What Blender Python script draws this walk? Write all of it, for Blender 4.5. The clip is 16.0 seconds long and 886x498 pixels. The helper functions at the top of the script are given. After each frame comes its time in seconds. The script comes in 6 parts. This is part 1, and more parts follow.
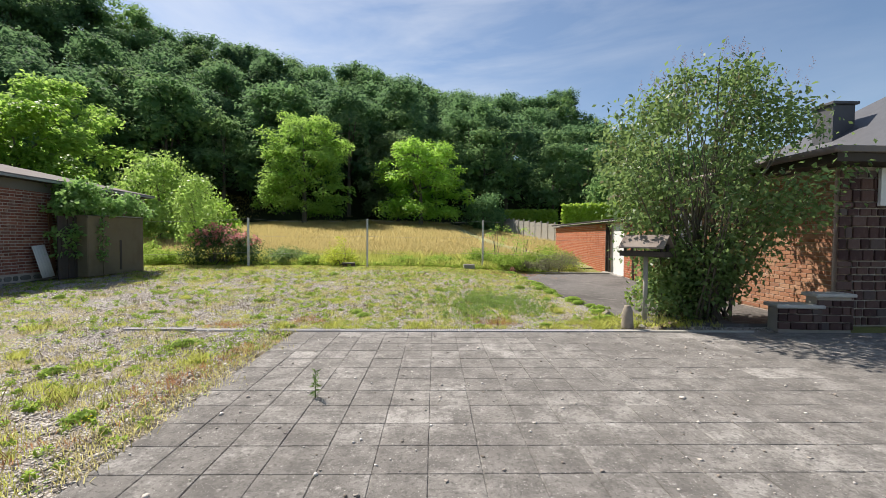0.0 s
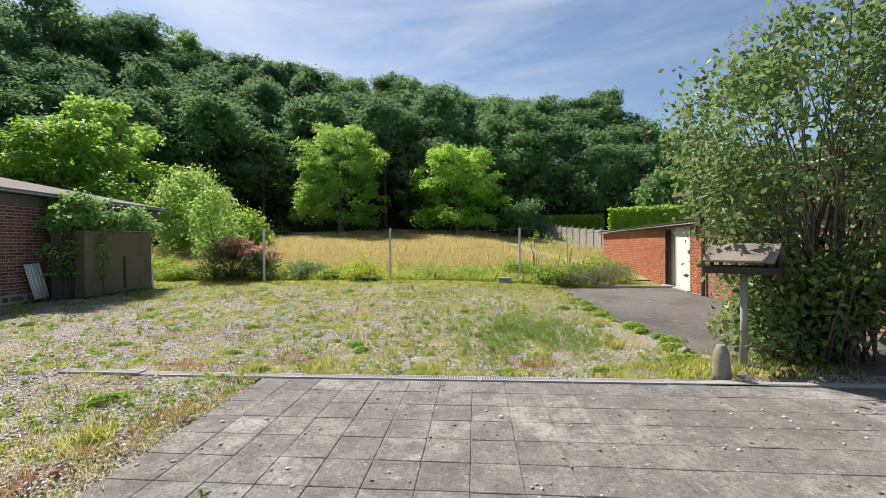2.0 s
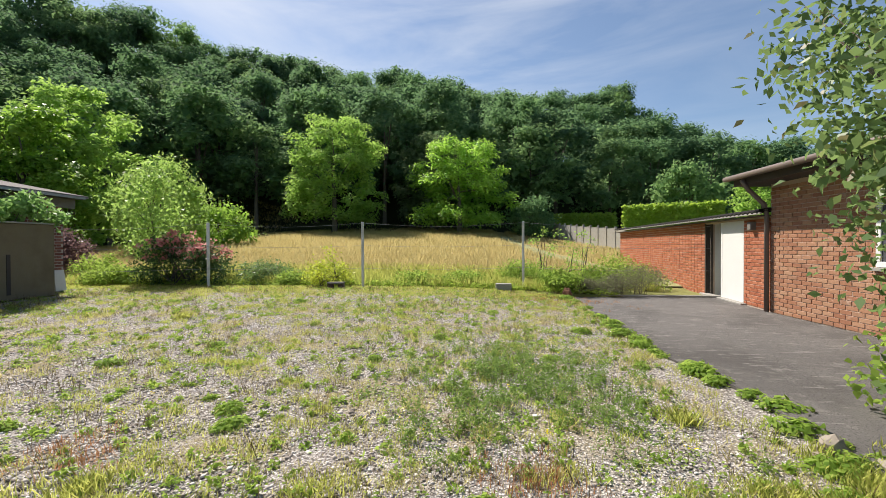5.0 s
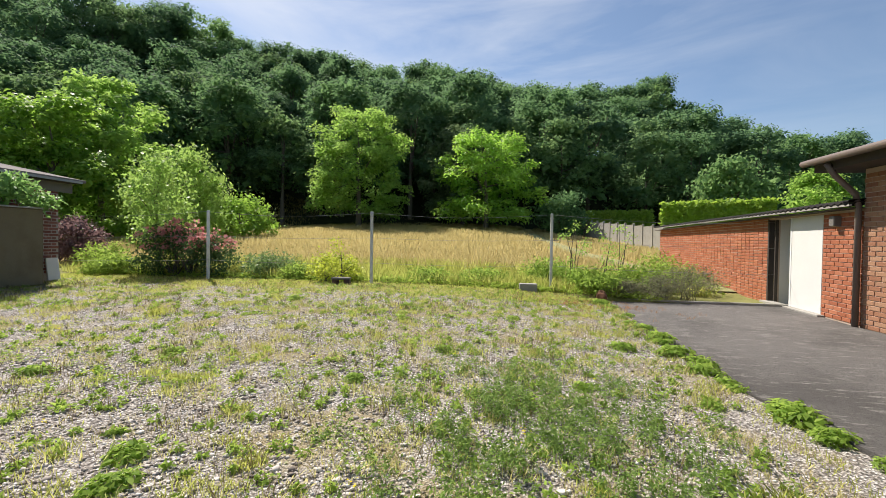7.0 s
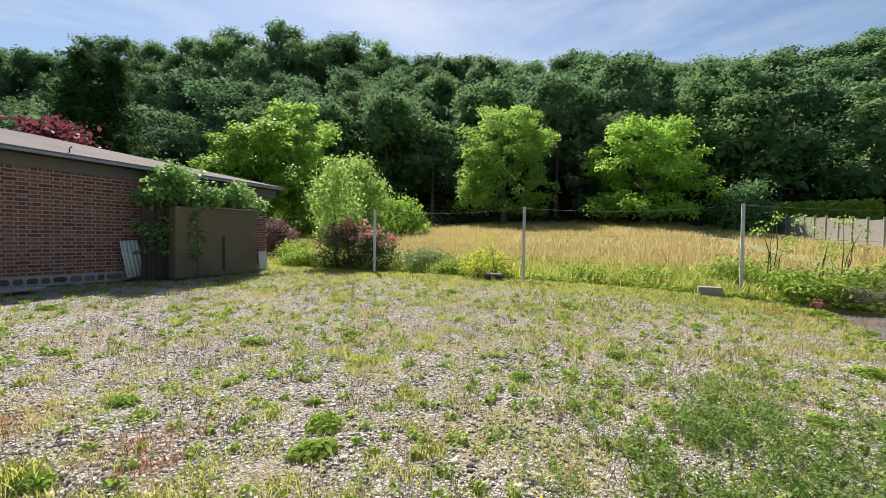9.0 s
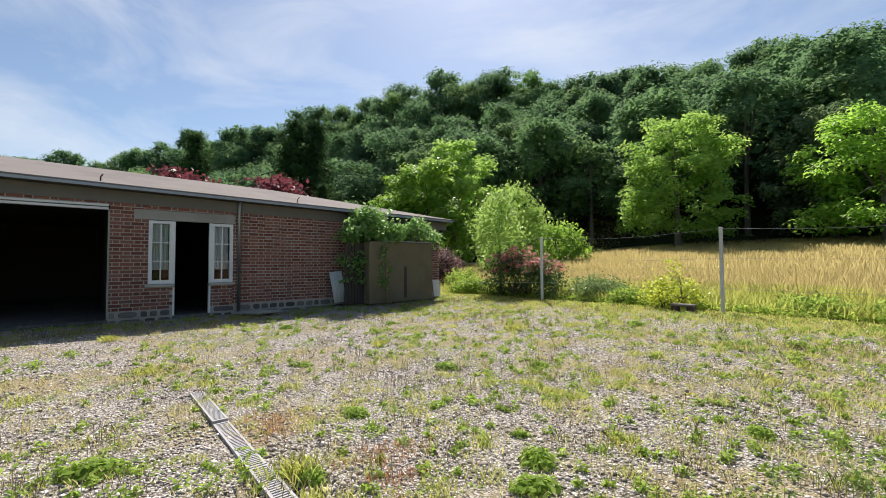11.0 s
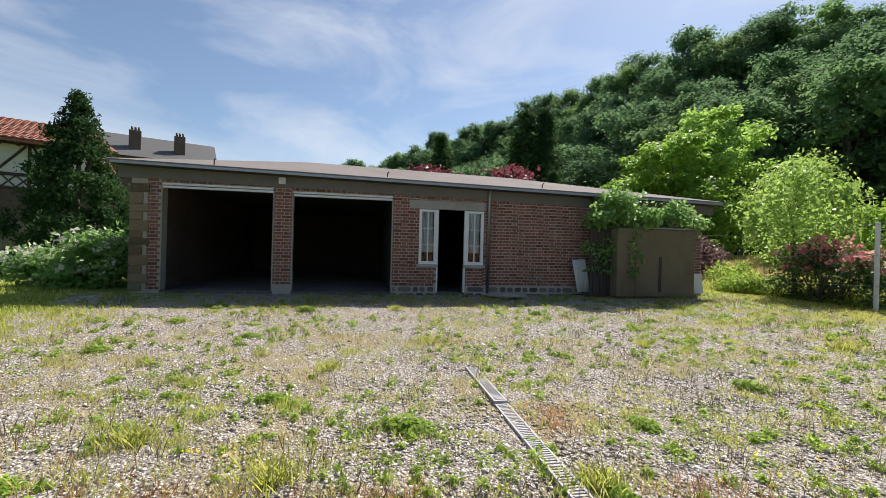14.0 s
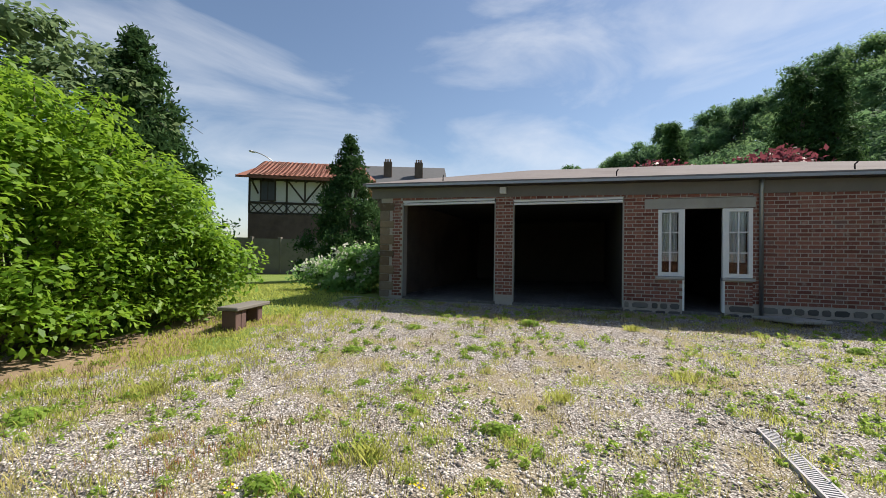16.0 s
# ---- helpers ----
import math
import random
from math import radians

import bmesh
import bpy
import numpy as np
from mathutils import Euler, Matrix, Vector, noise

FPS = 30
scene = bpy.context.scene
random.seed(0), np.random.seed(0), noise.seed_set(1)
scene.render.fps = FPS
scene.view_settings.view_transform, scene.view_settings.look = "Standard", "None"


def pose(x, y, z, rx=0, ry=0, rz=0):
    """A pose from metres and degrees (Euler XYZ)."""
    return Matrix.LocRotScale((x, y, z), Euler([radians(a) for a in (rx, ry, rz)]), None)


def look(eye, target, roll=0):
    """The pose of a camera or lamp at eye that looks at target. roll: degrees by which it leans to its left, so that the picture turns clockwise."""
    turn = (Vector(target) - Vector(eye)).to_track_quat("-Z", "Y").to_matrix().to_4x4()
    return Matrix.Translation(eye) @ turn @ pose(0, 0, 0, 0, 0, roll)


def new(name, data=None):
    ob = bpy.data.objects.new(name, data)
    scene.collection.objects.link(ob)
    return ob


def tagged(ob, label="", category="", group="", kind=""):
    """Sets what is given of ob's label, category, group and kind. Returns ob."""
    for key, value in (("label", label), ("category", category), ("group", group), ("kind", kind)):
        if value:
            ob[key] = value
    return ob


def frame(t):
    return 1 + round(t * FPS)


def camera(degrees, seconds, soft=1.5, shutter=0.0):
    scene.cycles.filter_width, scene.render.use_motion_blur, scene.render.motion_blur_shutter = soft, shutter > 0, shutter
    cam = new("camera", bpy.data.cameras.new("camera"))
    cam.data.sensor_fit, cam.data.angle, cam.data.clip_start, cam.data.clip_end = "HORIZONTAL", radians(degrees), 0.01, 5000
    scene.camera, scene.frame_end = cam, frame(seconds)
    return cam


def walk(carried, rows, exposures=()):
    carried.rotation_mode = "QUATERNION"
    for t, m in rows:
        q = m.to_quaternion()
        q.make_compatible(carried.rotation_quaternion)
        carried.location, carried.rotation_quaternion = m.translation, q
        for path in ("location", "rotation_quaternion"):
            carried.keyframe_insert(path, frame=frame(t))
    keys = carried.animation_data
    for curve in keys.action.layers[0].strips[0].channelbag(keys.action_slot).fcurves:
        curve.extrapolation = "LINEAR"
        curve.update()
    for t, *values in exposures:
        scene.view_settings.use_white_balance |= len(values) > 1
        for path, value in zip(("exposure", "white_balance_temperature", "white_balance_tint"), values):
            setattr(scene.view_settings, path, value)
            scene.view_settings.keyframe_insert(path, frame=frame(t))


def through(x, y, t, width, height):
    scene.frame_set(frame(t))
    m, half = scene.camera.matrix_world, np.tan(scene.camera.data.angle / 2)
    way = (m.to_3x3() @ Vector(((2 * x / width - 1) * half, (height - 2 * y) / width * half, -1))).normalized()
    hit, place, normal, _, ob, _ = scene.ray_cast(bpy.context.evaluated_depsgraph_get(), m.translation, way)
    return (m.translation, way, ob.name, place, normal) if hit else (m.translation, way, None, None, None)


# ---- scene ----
cam = camera(93.7, 16.0, soft=0.8)
PATH = [
    (0, (-1.329, 2.728, 1.44), (-1.288, 4.726, 1.379), 0.4),
    (0.5, (-1.266, 3.176, 1.431), (-1.28, 5.176, 1.38), 0.3),
    (1, (-1.212, 3.587, 1.461), (-1.273, 5.585, 1.421), 0.0),
    (1.5, (-1.063, 4.01, 1.501), (-1.175, 6.007, 1.469), -0.2),
    (2, (-0.974, 4.396, 1.504), (-1.13, 6.389, 1.483), -0.5),
    (2.5, (-0.873, 4.818, 1.492), (-1.057, 6.809, 1.475), -0.5),
    (3, (-0.746, 5.267, 1.496), (-0.942, 7.257, 1.487), -0.6),
    (3.5, (-0.715, 5.723, 1.493), (-0.905, 7.714, 1.475), -0.4),
    (4, (-0.628, 6.193, 1.472), (-0.815, 8.184, 1.458), -0.4),
    (4.2, (-0.632, 6.369, 1.481), (-0.805, 8.362, 1.461), -0.2),
    (6.3, (-0.481, 7.978, 1.336), (-0.737, 9.961, 1.315), 0.3),
    (6.5, (-0.471, 8.059, 1.359), (-0.739, 10.041, 1.33), 0.5),
    (7, (-0.458, 8.273, 1.362), (-0.78, 10.247, 1.325), 0.8),
    (7.5, (-0.539, 8.384, 1.351), (-0.954, 10.339, 1.303), 1.2),
    (8, (-0.623, 8.412, 1.33), (-1.185, 10.331, 1.274), 1.2),
    (8.5, (-0.689, 8.427, 1.301), (-1.435, 10.282, 1.244), 1.1),
    (9, (-0.746, 8.402, 1.29), (-1.706, 10.156, 1.239), 0.8),
    (9.5, (-0.802, 8.365, 1.292), (-1.947, 10.004, 1.248), 0.6),
    (9.7, (-0.789, 8.342, 1.229), (-1.996, 9.937, 1.236), -0.3),
    (11.8, (-1.23, 8.055, 1.373), (-2.899, 9.156, 1.402), 1.2),
    (12.5, (-1.286, 7.963, 1.326), (-3.071, 8.864, 1.365), 1.2),
    (13, (-1.315, 7.873, 1.311), (-3.17, 8.621, 1.345), 1.4),
    (13.5, (-1.41, 7.837, 1.296), (-3.327, 8.41, 1.316), 1.5),
    (14, (-1.563, 7.868, 1.303), (-3.53, 8.232, 1.307), 1.5),
    (14.5, (-1.713, 7.908, 1.299), (-3.706, 8.065, 1.294), 1.4),
    (15, (-1.852, 7.879, 1.294), (-3.851, 7.804, 1.285), 1.3),
    (15.5, (-2.016, 7.796, 1.302), (-3.989, 7.47, 1.3), 1.0),
    (16, (-2.172, 7.711, 1.328), (-4.065, 7.068, 1.35), 0.8),
]
walk(cam, [(t, look(eye, target, roll)) for t, eye, target, roll in PATH], [(0, 0.66), (16, 0.64)])

# ---- light ----
SUN = Vector((-0.70, 0.71, 0.0)).normalized()
SUN_EL = radians(50)
sun = new("sun", bpy.data.lights.new("sun", "SUN"))
sun.data.energy, sun.data.angle, sun.data.color = 5.0, radians(0.55), (1.0, 0.92, 0.83)
sun.matrix_world = look((SUN.x * 60, SUN.y * 60, 60 * math.tan(SUN_EL)), (0, 0, 0))

world = bpy.data.worlds.new("world")
scene.world = world
world.use_nodes = True
wt = world.node_tree
wt.nodes.clear()


def wn(kind, **props):
    n = wt.nodes.new(kind)
    for k, v in props.items():
        n.inputs[k].default_value = v
    return n


sky = wt.nodes.new("ShaderNodeTexSky")
sky.sky_type, sky.sun_disc = "NISHITA", False
sky.sun_elevation, sky.sun_rotation = SUN_EL, math.atan2(SUN.x, SUN.y)
sky.air_density, sky.dust_density, sky.ozone_density = 1.0, 0.6, 2.0
coord = wt.nodes.new("ShaderNodeTexCoord")
stretch = wt.nodes.new("ShaderNodeMapping")
stretch.inputs["Scale"].default_value = (1.1, 1.7, 5.0)
stretch.inputs["Rotation"].default_value = (0.25, 0.3, 0.6)
wisp = wn("ShaderNodeTexNoise", Scale=1.5, Detail=9.0, Roughness=0.55, Distortion=0.6)
ramp = wt.nodes.new("ShaderNodeValToRGB")
ramp.color_ramp.elements[0].position, ramp.color_ramp.elements[1].position = 0.45, 0.82
ramp.color_ramp.elements[0].color, ramp.color_ramp.elements[1].color = (0.02, 0.02, 0.02, 1), (0.7, 0.7, 0.7, 1)
cloud = wt.nodes.new("ShaderNodeMix")
cloud.data_type = "RGBA"
cloud.inputs["B"].default_value = (7.4, 7.6, 8.0, 1)
back = wn("ShaderNodeBackground", Strength=0.08)
out = wt.nodes.new("ShaderNodeOutputWorld")
wt.links.new(coord.outputs["Generated"], stretch.inputs["Vector"])
wt.links.new(stretch.outputs["Vector"], wisp.inputs["Vector"])
wt.links.new(wisp.outputs["Fac"], ramp.inputs["Fac"])
side = wt.nodes.new("ShaderNodeSeparateXYZ")
clear = wn("ShaderNodeMapRange")
clear.interpolation_type = "SMOOTHSTEP"
clear.inputs["From Min"].default_value, clear.inputs["From Max"].default_value = 0.62, 0.0
clear.inputs["To Min"].default_value, clear.inputs["To Max"].default_value = 0.25, 1.0
thin = wt.nodes.new("ShaderNodeMath")
thin.operation = "MULTIPLY"
wt.links.new(coord.outputs["Generated"], side.inputs["Vector"])
wt.links.new(side.outputs["X"], clear.inputs["Value"])
wt.links.new(ramp.outputs["Color"], thin.inputs[0])
wt.links.new(clear.outputs["Result"], thin.inputs[1])
wt.links.new(thin.outputs[0], cloud.inputs["Factor"])
wt.links.new(sky.outputs["Color"], cloud.inputs["A"])
wt.links.new(cloud.outputs["Result"], back.inputs["Color"])
wt.links.new(back.outputs["Background"], out.inputs["Surface"])


# ---- materials ----
def rgba(c):
    return (c[0], c[1], c[2], 1.0)


class Nodes:
    """A material's node tree with short calls."""

    def __init__(self, name):
        self.m = bpy.data.materials.new(name)
        self.m.use_nodes = True
        self.t = self.m.node_tree
        self.t.nodes.clear()
        self.out = self.t.nodes.new("ShaderNodeOutputMaterial")
        self.tex = self.t.nodes.new("ShaderNodeTexCoord")

    def put(self, ob, key, value):
        if isinstance(value, bpy.types.NodeSocket):
            self.t.links.new(value, ob.inputs[key])
        else:
            ob.inputs[key].default_value = value

    def node(self, kind, **ins):
        n = self.t.nodes.new(kind)
        for k, v in ins.items():
            self.put(n, k.replace("_", " "), v)
        return n

    def noise(self, scale, detail=4.0, rough=0.55, vector=None):
        n = self.node("ShaderNodeTexNoise", Scale=scale, Detail=detail, Roughness=rough)
        self.t.links.new(vector or self.tex.outputs["Object"], n.inputs["Vector"])
        return n.outputs["Fac"]

    def voronoi(self, scale, feature="F1", output="Distance"):
        n = self.t.nodes.new("ShaderNodeTexVoronoi")
        n.feature = feature
        n.inputs["Scale"].default_value = scale
        self.t.links.new(self.tex.outputs["Object"], n.inputs["Vector"])
        return n.outputs[output]

    def ramp(self, fac, *stops):
        n = self.t.nodes.new("ShaderNodeValToRGB")
        while len(n.color_ramp.elements) < len(stops):
            n.color_ramp.elements.new(0.5)
        for e, (p, c) in zip(n.color_ramp.elements, stops):
            e.position, e.color = p, rgba(c)
        self.t.links.new(fac, n.inputs["Fac"])
        return n.outputs["Color"]

    def mix(self, fac, a, b, blend="MIX"):
        n = self.t.nodes.new("ShaderNodeMix")
        n.data_type, n.blend_type = "RGBA", blend
        self.put(n, "Factor", fac)
        self.put(n, "A", a if isinstance(a, bpy.types.NodeSocket) else rgba(a))
        self.put(n, "B", b if isinstance(b, bpy.types.NodeSocket) else rgba(b))
        return n.outputs["Result"]

    def math(self, op, a, b=0.0):
        n = self.t.nodes.new("ShaderNodeMath")
        n.operation = op
        self.put(n, 0, a)
        self.put(n, 1, b)
        return n.outputs[0]

    def piece_random(self):
        a = self.t.nodes.new("ShaderNodeObjectInfo").outputs["Random"]
        b = self.t.nodes.new("ShaderNodeNewGeometry").outputs["Random Per Island"]
        return self.math("FRACT", self.math("ADD", a, b))

    def finish(self, colour, rough=0.8, metal=0.0, bump=None, depth=0.01, strength=0.6, spec=0.4):
        p = self.node("ShaderNodeBsdfPrincipled", Roughness=rough, Metallic=metal)
        self.put(p, "Specular IOR Level", spec)
        self.put(p, "Base Color", colour if isinstance(colour, bpy.types.NodeSocket) else rgba(colour))
        if bump is not None:
            b = self.node("ShaderNodeBump", Strength=strength, Distance=depth, Height=bump)
            self.t.links.new(b.outputs["Normal"], p.inputs["Normal"])
        self.t.links.new(p.outputs["BSDF"], self.out.inputs["Surface"])
        self.p = p
        return self.m


def worn(name, a, b, scale=6.0, fine=60.0, rough=0.8, metal=0.0, depth=0.004, stain=None, spec=0.4, big=0.7):
    """Two-scale colour variation, fine relief, and an optional stain colour in patches."""
    n = Nodes(name)
    col = n.mix(n.noise(scale, 6, 0.6), a, b)
    col = n.mix(n.math("MULTIPLY", n.noise(fine, 3), 0.35), col, tuple(v * 0.55 for v in a))
    if stain:
        mask = n.ramp(n.noise(big, 6, 0.65), (0.48, (0, 0, 0)), (0.66, (0.8, 0.8, 0.8)))
        col = n.mix(mask, col, stain)
    return n.finish(col, rough, metal, n.noise(fine, 4), depth, 0.5, spec)


def leafy(name, dark, light, dry=None, gloss=0.45, through=0.45, lift=1.6, vary=0.0):
    dark, light = tuple(c * lift for c in dark), tuple(min(0.8, c * lift) for c in light)
    n = Nodes(name)
    r = n.piece_random()
    col = n.ramp(r, (0.0, dark), (0.6, tuple((d + l) / 2 for d, l in zip(dark, light))), (1.0, light))
    col = n.mix(n.noise(0.55, 3), col, n.mix(0.5, col, dark))
    if vary:
        each = n.t.nodes.new("ShaderNodeObjectInfo").outputs["Random"]
        tone = n.ramp(each, (0.0, (0.60, 0.66, 0.75)), (0.5, (0.95, 0.97, 0.97)), (0.85, (1.2, 1.22, 1.0)), (1.0, (1.4, 1.35, 0.95)))
        col = n.mix(vary, col, tone, "MULTIPLY")
    if dry:
        col = n.mix(n.ramp(r, (0.90, (0, 0, 0)), (0.93, (0.8, 0.8, 0.8))), col, dry)
    p = n.node("ShaderNodeBsdfPrincipled", Roughness=gloss, Base_Color=col)
    p.inputs["Specular IOR Level"].default_value = 0.25 if gloss < 0.6 else 0.05
    tr = n.node("ShaderNodeBsdfTranslucent", Color=n.mix(0.6, col, tuple(min(1, c * 1.7) for c in light)))
    mixer = n.node("ShaderNodeMixShader", Fac=through)
    n.t.links.new(p.outputs[0], mixer.inputs[1])
    n.t.links.new(tr.outputs[0], mixer.inputs[2])
    n.t.links.new(mixer.outputs[0], n.out.inputs["Surface"])
    return n.m


def brick_material(name, stops, mortar_dust=(0.42, 0.36, 0.30)):
    n = Nodes(name)
    col = n.ramp(n.piece_random(), *stops)
    col = n.mix(n.math("MULTIPLY", n.noise(30, 5, 0.7), 0.55), col, tuple(c * 0.45 for c in stops[1][1]))
    col = n.mix(n.ramp(n.noise(7, 5), (0.58, (0, 0, 0)), (0.75, (0.45, 0.45, 0.45))), col, mortar_dust)
    return n.finish(col, 0.88, 0, n.noise(90, 4), 0.004, 0.7, 0.25)


def gravel_material():
    n = Nodes("gravel")
    cell = n.voronoi(58, "F1", "Color")
    sep = n.node("ShaderNodeSeparateColor", Color=cell)
    col = n.ramp(sep.outputs[0], (0.0, (0.175, 0.15, 0.13)), (0.35, (0.39, 0.345, 0.305)), (0.7, (0.61, 0.555, 0.50)), (1.0, (0.83, 0.79, 0.74)))
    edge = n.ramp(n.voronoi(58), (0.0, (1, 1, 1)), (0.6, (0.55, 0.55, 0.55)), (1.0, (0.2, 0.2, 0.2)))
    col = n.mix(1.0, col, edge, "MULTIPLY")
    soil = n.ramp(n.noise(0.9, 7, 0.62), (0.50, (0, 0, 0)), (0.64, (0.8, 0.8, 0.8)))
    col = n.mix(soil, col, n.mix(n.noise(25, 4), (0.22, 0.17, 0.09), (0.36, 0.30, 0.14)))
    return n.finish(col, 0.92, 0, n.voronoi(58), 0.014, 1.0, 0.2)


def slab_material():
    n = Nodes("slab concrete")
    col = n.ramp(n.piece_random(), (0.0, (0.225, 0.212, 0.195)), (0.5, (0.315, 0.298, 0.275)), (0.8, (0.36, 0.342, 0.318)), (1.0, (0.42, 0.40, 0.372)))
    geo = n.t.nodes.new("ShaderNodeNewGeometry").outputs["Position"]
    col = n.mix(n.ramp(n.noise(0.7, 9, 0.75, geo), (0.40, (0, 0, 0)), (0.56, (0.85, 0.85, 0.85))), col, (0.175, 0.163, 0.15))
    col = n.mix(n.ramp(n.noise(4.0, 10, 0.82, geo), (0.46, (0, 0, 0)), (0.57, (0.8, 0.8, 0.8))), col, (0.13, 0.122, 0.113))
    col = n.mix(n.ramp(n.noise(9, 9, 0.85, geo), (0.56, (0, 0, 0)), (0.64, (0.7, 0.7, 0.7))), col, (0.50, 0.48, 0.445))
    col = n.mix(n.ramp(n.noise(34, 5, 0.8, geo), (0.52, (0, 0, 0)), (0.61, (0.8, 0.8, 0.8))), col, (0.10, 0.094, 0.086))
    col = n.mix(n.ramp(n.noise(60, 3, 0.7, geo), (0.64, (0, 0, 0)), (0.69, (0.9, 0.9, 0.9))), col, (0.66, 0.64, 0.60))
    return n.finish(col, 0.92, 0, n.noise(45, 6, 0.8, geo), 0.010, 1.0, 0.2)


def field_material():
    n = Nodes("dry meadow")
    col = n.mix(n.noise(0.22, 5), (0.35, 0.285, 0.125), (0.42, 0.345, 0.16))
    col = n.mix(n.ramp(n.noise(2.2, 6, 0.7), (0.45, (0, 0, 0)), (0.7, (0.5, 0.5, 0.5))), col, (0.28, 0.235, 0.075))
    return n.finish(col, 0.95, 0, n.noise(9, 5), 0.08, 0.8, 0.1)


def lawn_material(name="lawn", a=(0.13, 0.205, 0.04), b=(0.25, 0.31, 0.085)):
    n = Nodes(name)
    col = n.mix(n.noise(1.4, 6, 0.65), a, b)
    col = n.mix(n.ramp(n.noise(40, 4, 0.7), (0.4, (0, 0, 0)), (0.75, (0.7, 0.7, 0.7))), col, tuple(v * 0.45 for v in a))
    return n.finish(col, 0.95, 0, n.noise(45, 4), 0.03, 0.8, 0.15)


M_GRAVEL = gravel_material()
M_SLAB = slab_material()
M_FIELD = field_material()
M_LAWN = lawn_material()
M_VERGE = lawn_material("rough verge", (0.155, 0.175, 0.05), (0.33, 0.31, 0.12))
M_TRACK = lawn_material("mown grass", (0.26, 0.27, 0.12), (0.42, 0.40, 0.20))
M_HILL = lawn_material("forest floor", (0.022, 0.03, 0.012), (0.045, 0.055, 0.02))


def pad_material():
    n = Nodes("screed concrete")
    col = n.mix(n.noise(1.1, 8, 0.7), (0.115, 0.108, 0.102), (0.215, 0.20, 0.187))
    col = n.mix(n.ramp(n.noise(0.45, 7, 0.6), (0.44, (0, 0, 0)), (0.60, (0.75, 0.75, 0.75))), col, (0.088, 0.082, 0.076))
    col = n.mix(n.ramp(n.noise(3.3, 9, 0.8), (0.55, (0, 0, 0)), (0.62, (0.7, 0.7, 0.7))), col, (0.25, 0.235, 0.215))
    m = n.t.nodes.new("ShaderNodeMapping")
    m.inputs["Scale"].default_value = (1.3, 11.0, 1.0)
    m.inputs["Rotation"].default_value = (0, 0, 0.5)
    n.t.links.new(n.tex.outputs["Object"], m.inputs["Vector"])
    col = n.mix(n.ramp(n.noise(1.6, 7, 0.75, m.outputs["Vector"]), (0.57, (0, 0, 0)), (0.63, (0.7, 0.7, 0.7))), col, (0.34, 0.32, 0.295))
    col = n.mix(n.ramp(n.noise(55, 4, 0.8), (0.53, (0, 0, 0)), (0.62, (0.8, 0.8, 0.8))), col, (0.06, 0.056, 0.052))
    return n.finish(col, 0.93, 0, n.noise(24, 8, 0.85), 0.022, 1.0, 0.2)


M_PAD = pad_material()
M_BRICK_SHED = brick_material("shed brick", [(0.0, (0.16, 0.058, 0.046)), (0.45, (0.27, 0.105, 0.075)), (0.8, (0.35, 0.155, 0.115)), (1.0, (0.20, 0.115, 0.10))], (0.50, 0.42, 0.36))
M_BRICK_ANNEX = brick_material("annex brick", [(0.0, (0.36, 0.115, 0.058)), (0.5, (0.46, 0.16, 0.08)), (0.85, (0.52, 0.20, 0.105)), (1.0, (0.40, 0.15, 0.09))], (0.55, 0.42, 0.33))
M_BRICK_HOUSE = brick_material("house brick", [(0.0, (0.34, 0.15, 0.085)), (0.5, (0.43, 0.215, 0.125)), (0.85, (0.49, 0.29, 0.18)), (1.0, (0.32, 0.165, 0.105))], (0.58, 0.47, 0.38))
M_MORTAR = worn("lime mortar", (0.40, 0.35, 0.30), (0.50, 0.445, 0.385), 9, 70, 0.95)
M_MORTAR_RED = worn("pink mortar", (0.50, 0.37, 0.29), (0.58, 0.46, 0.37), 9, 70, 0.95)
M_RUBBLE = brick_material("rubble stone", [(0.0, (0.075, 0.073, 0.068)), (0.4, (0.16, 0.15, 0.135)), (0.75, (0.25, 0.235, 0.205)), (1.0, (0.36, 0.33, 0.28))], (0.30, 0.28, 0.24))
M_SANDSTONE = brick_material("quoin stone", [(0.0, (0.13, 0.095, 0.062)), (0.4, (0.24, 0.165, 0.10)), (0.75, (0.32, 0.235, 0.15)), (1.0, (0.22, 0.19, 0.15))], (0.36, 0.30, 0.23))
M_CLADDING = brick_material("cladding stone", [(0.0, (0.060, 0.034, 0.034)), (0.45, (0.115, 0.066, 0.060)), (0.8, (0.175, 0.108, 0.092)), (1.0, (0.13, 0.11, 0.105))], (0.26, 0.20, 0.17))
M_DARKSTONE = worn("purple schist", (0.10, 0.062, 0.056), (0.185, 0.115, 0.10), 4, 40, 0.88, 0, 0.006)
M_CONCRETE = worn("weathered concrete", (0.33, 0.315, 0.28), (0.44, 0.42, 0.38), 3, 45, 0.9, 0, 0.003, (0.24, 0.225, 0.19))
M_PALESLAB = worn("pale bench stone", (0.50, 0.48, 0.44), (0.62, 0.60, 0.56), 5, 45, 0.85, 0, 0.003, (0.36, 0.34, 0.30))
M_FELT = worn("roofing felt", (0.20, 0.178, 0.168), (0.255, 0.23, 0.217), 1.1, 120, 0.95, 0, 0.003, (0.165, 0.147, 0.138), 0.15)
M_OLDWALL = worn("old grey wall", (0.15, 0.138, 0.12), (0.22, 0.205, 0.18), 1.6, 30, 0.92, 0, 0.004, (0.11, 0.10, 0.085))
M_EARTH = worn("bare dry earth", (0.23, 0.165, 0.105), (0.34, 0.26, 0.175), 2.2, 40, 0.97, 0, 0.01, (0.17, 0.12, 0.075), 0.1)
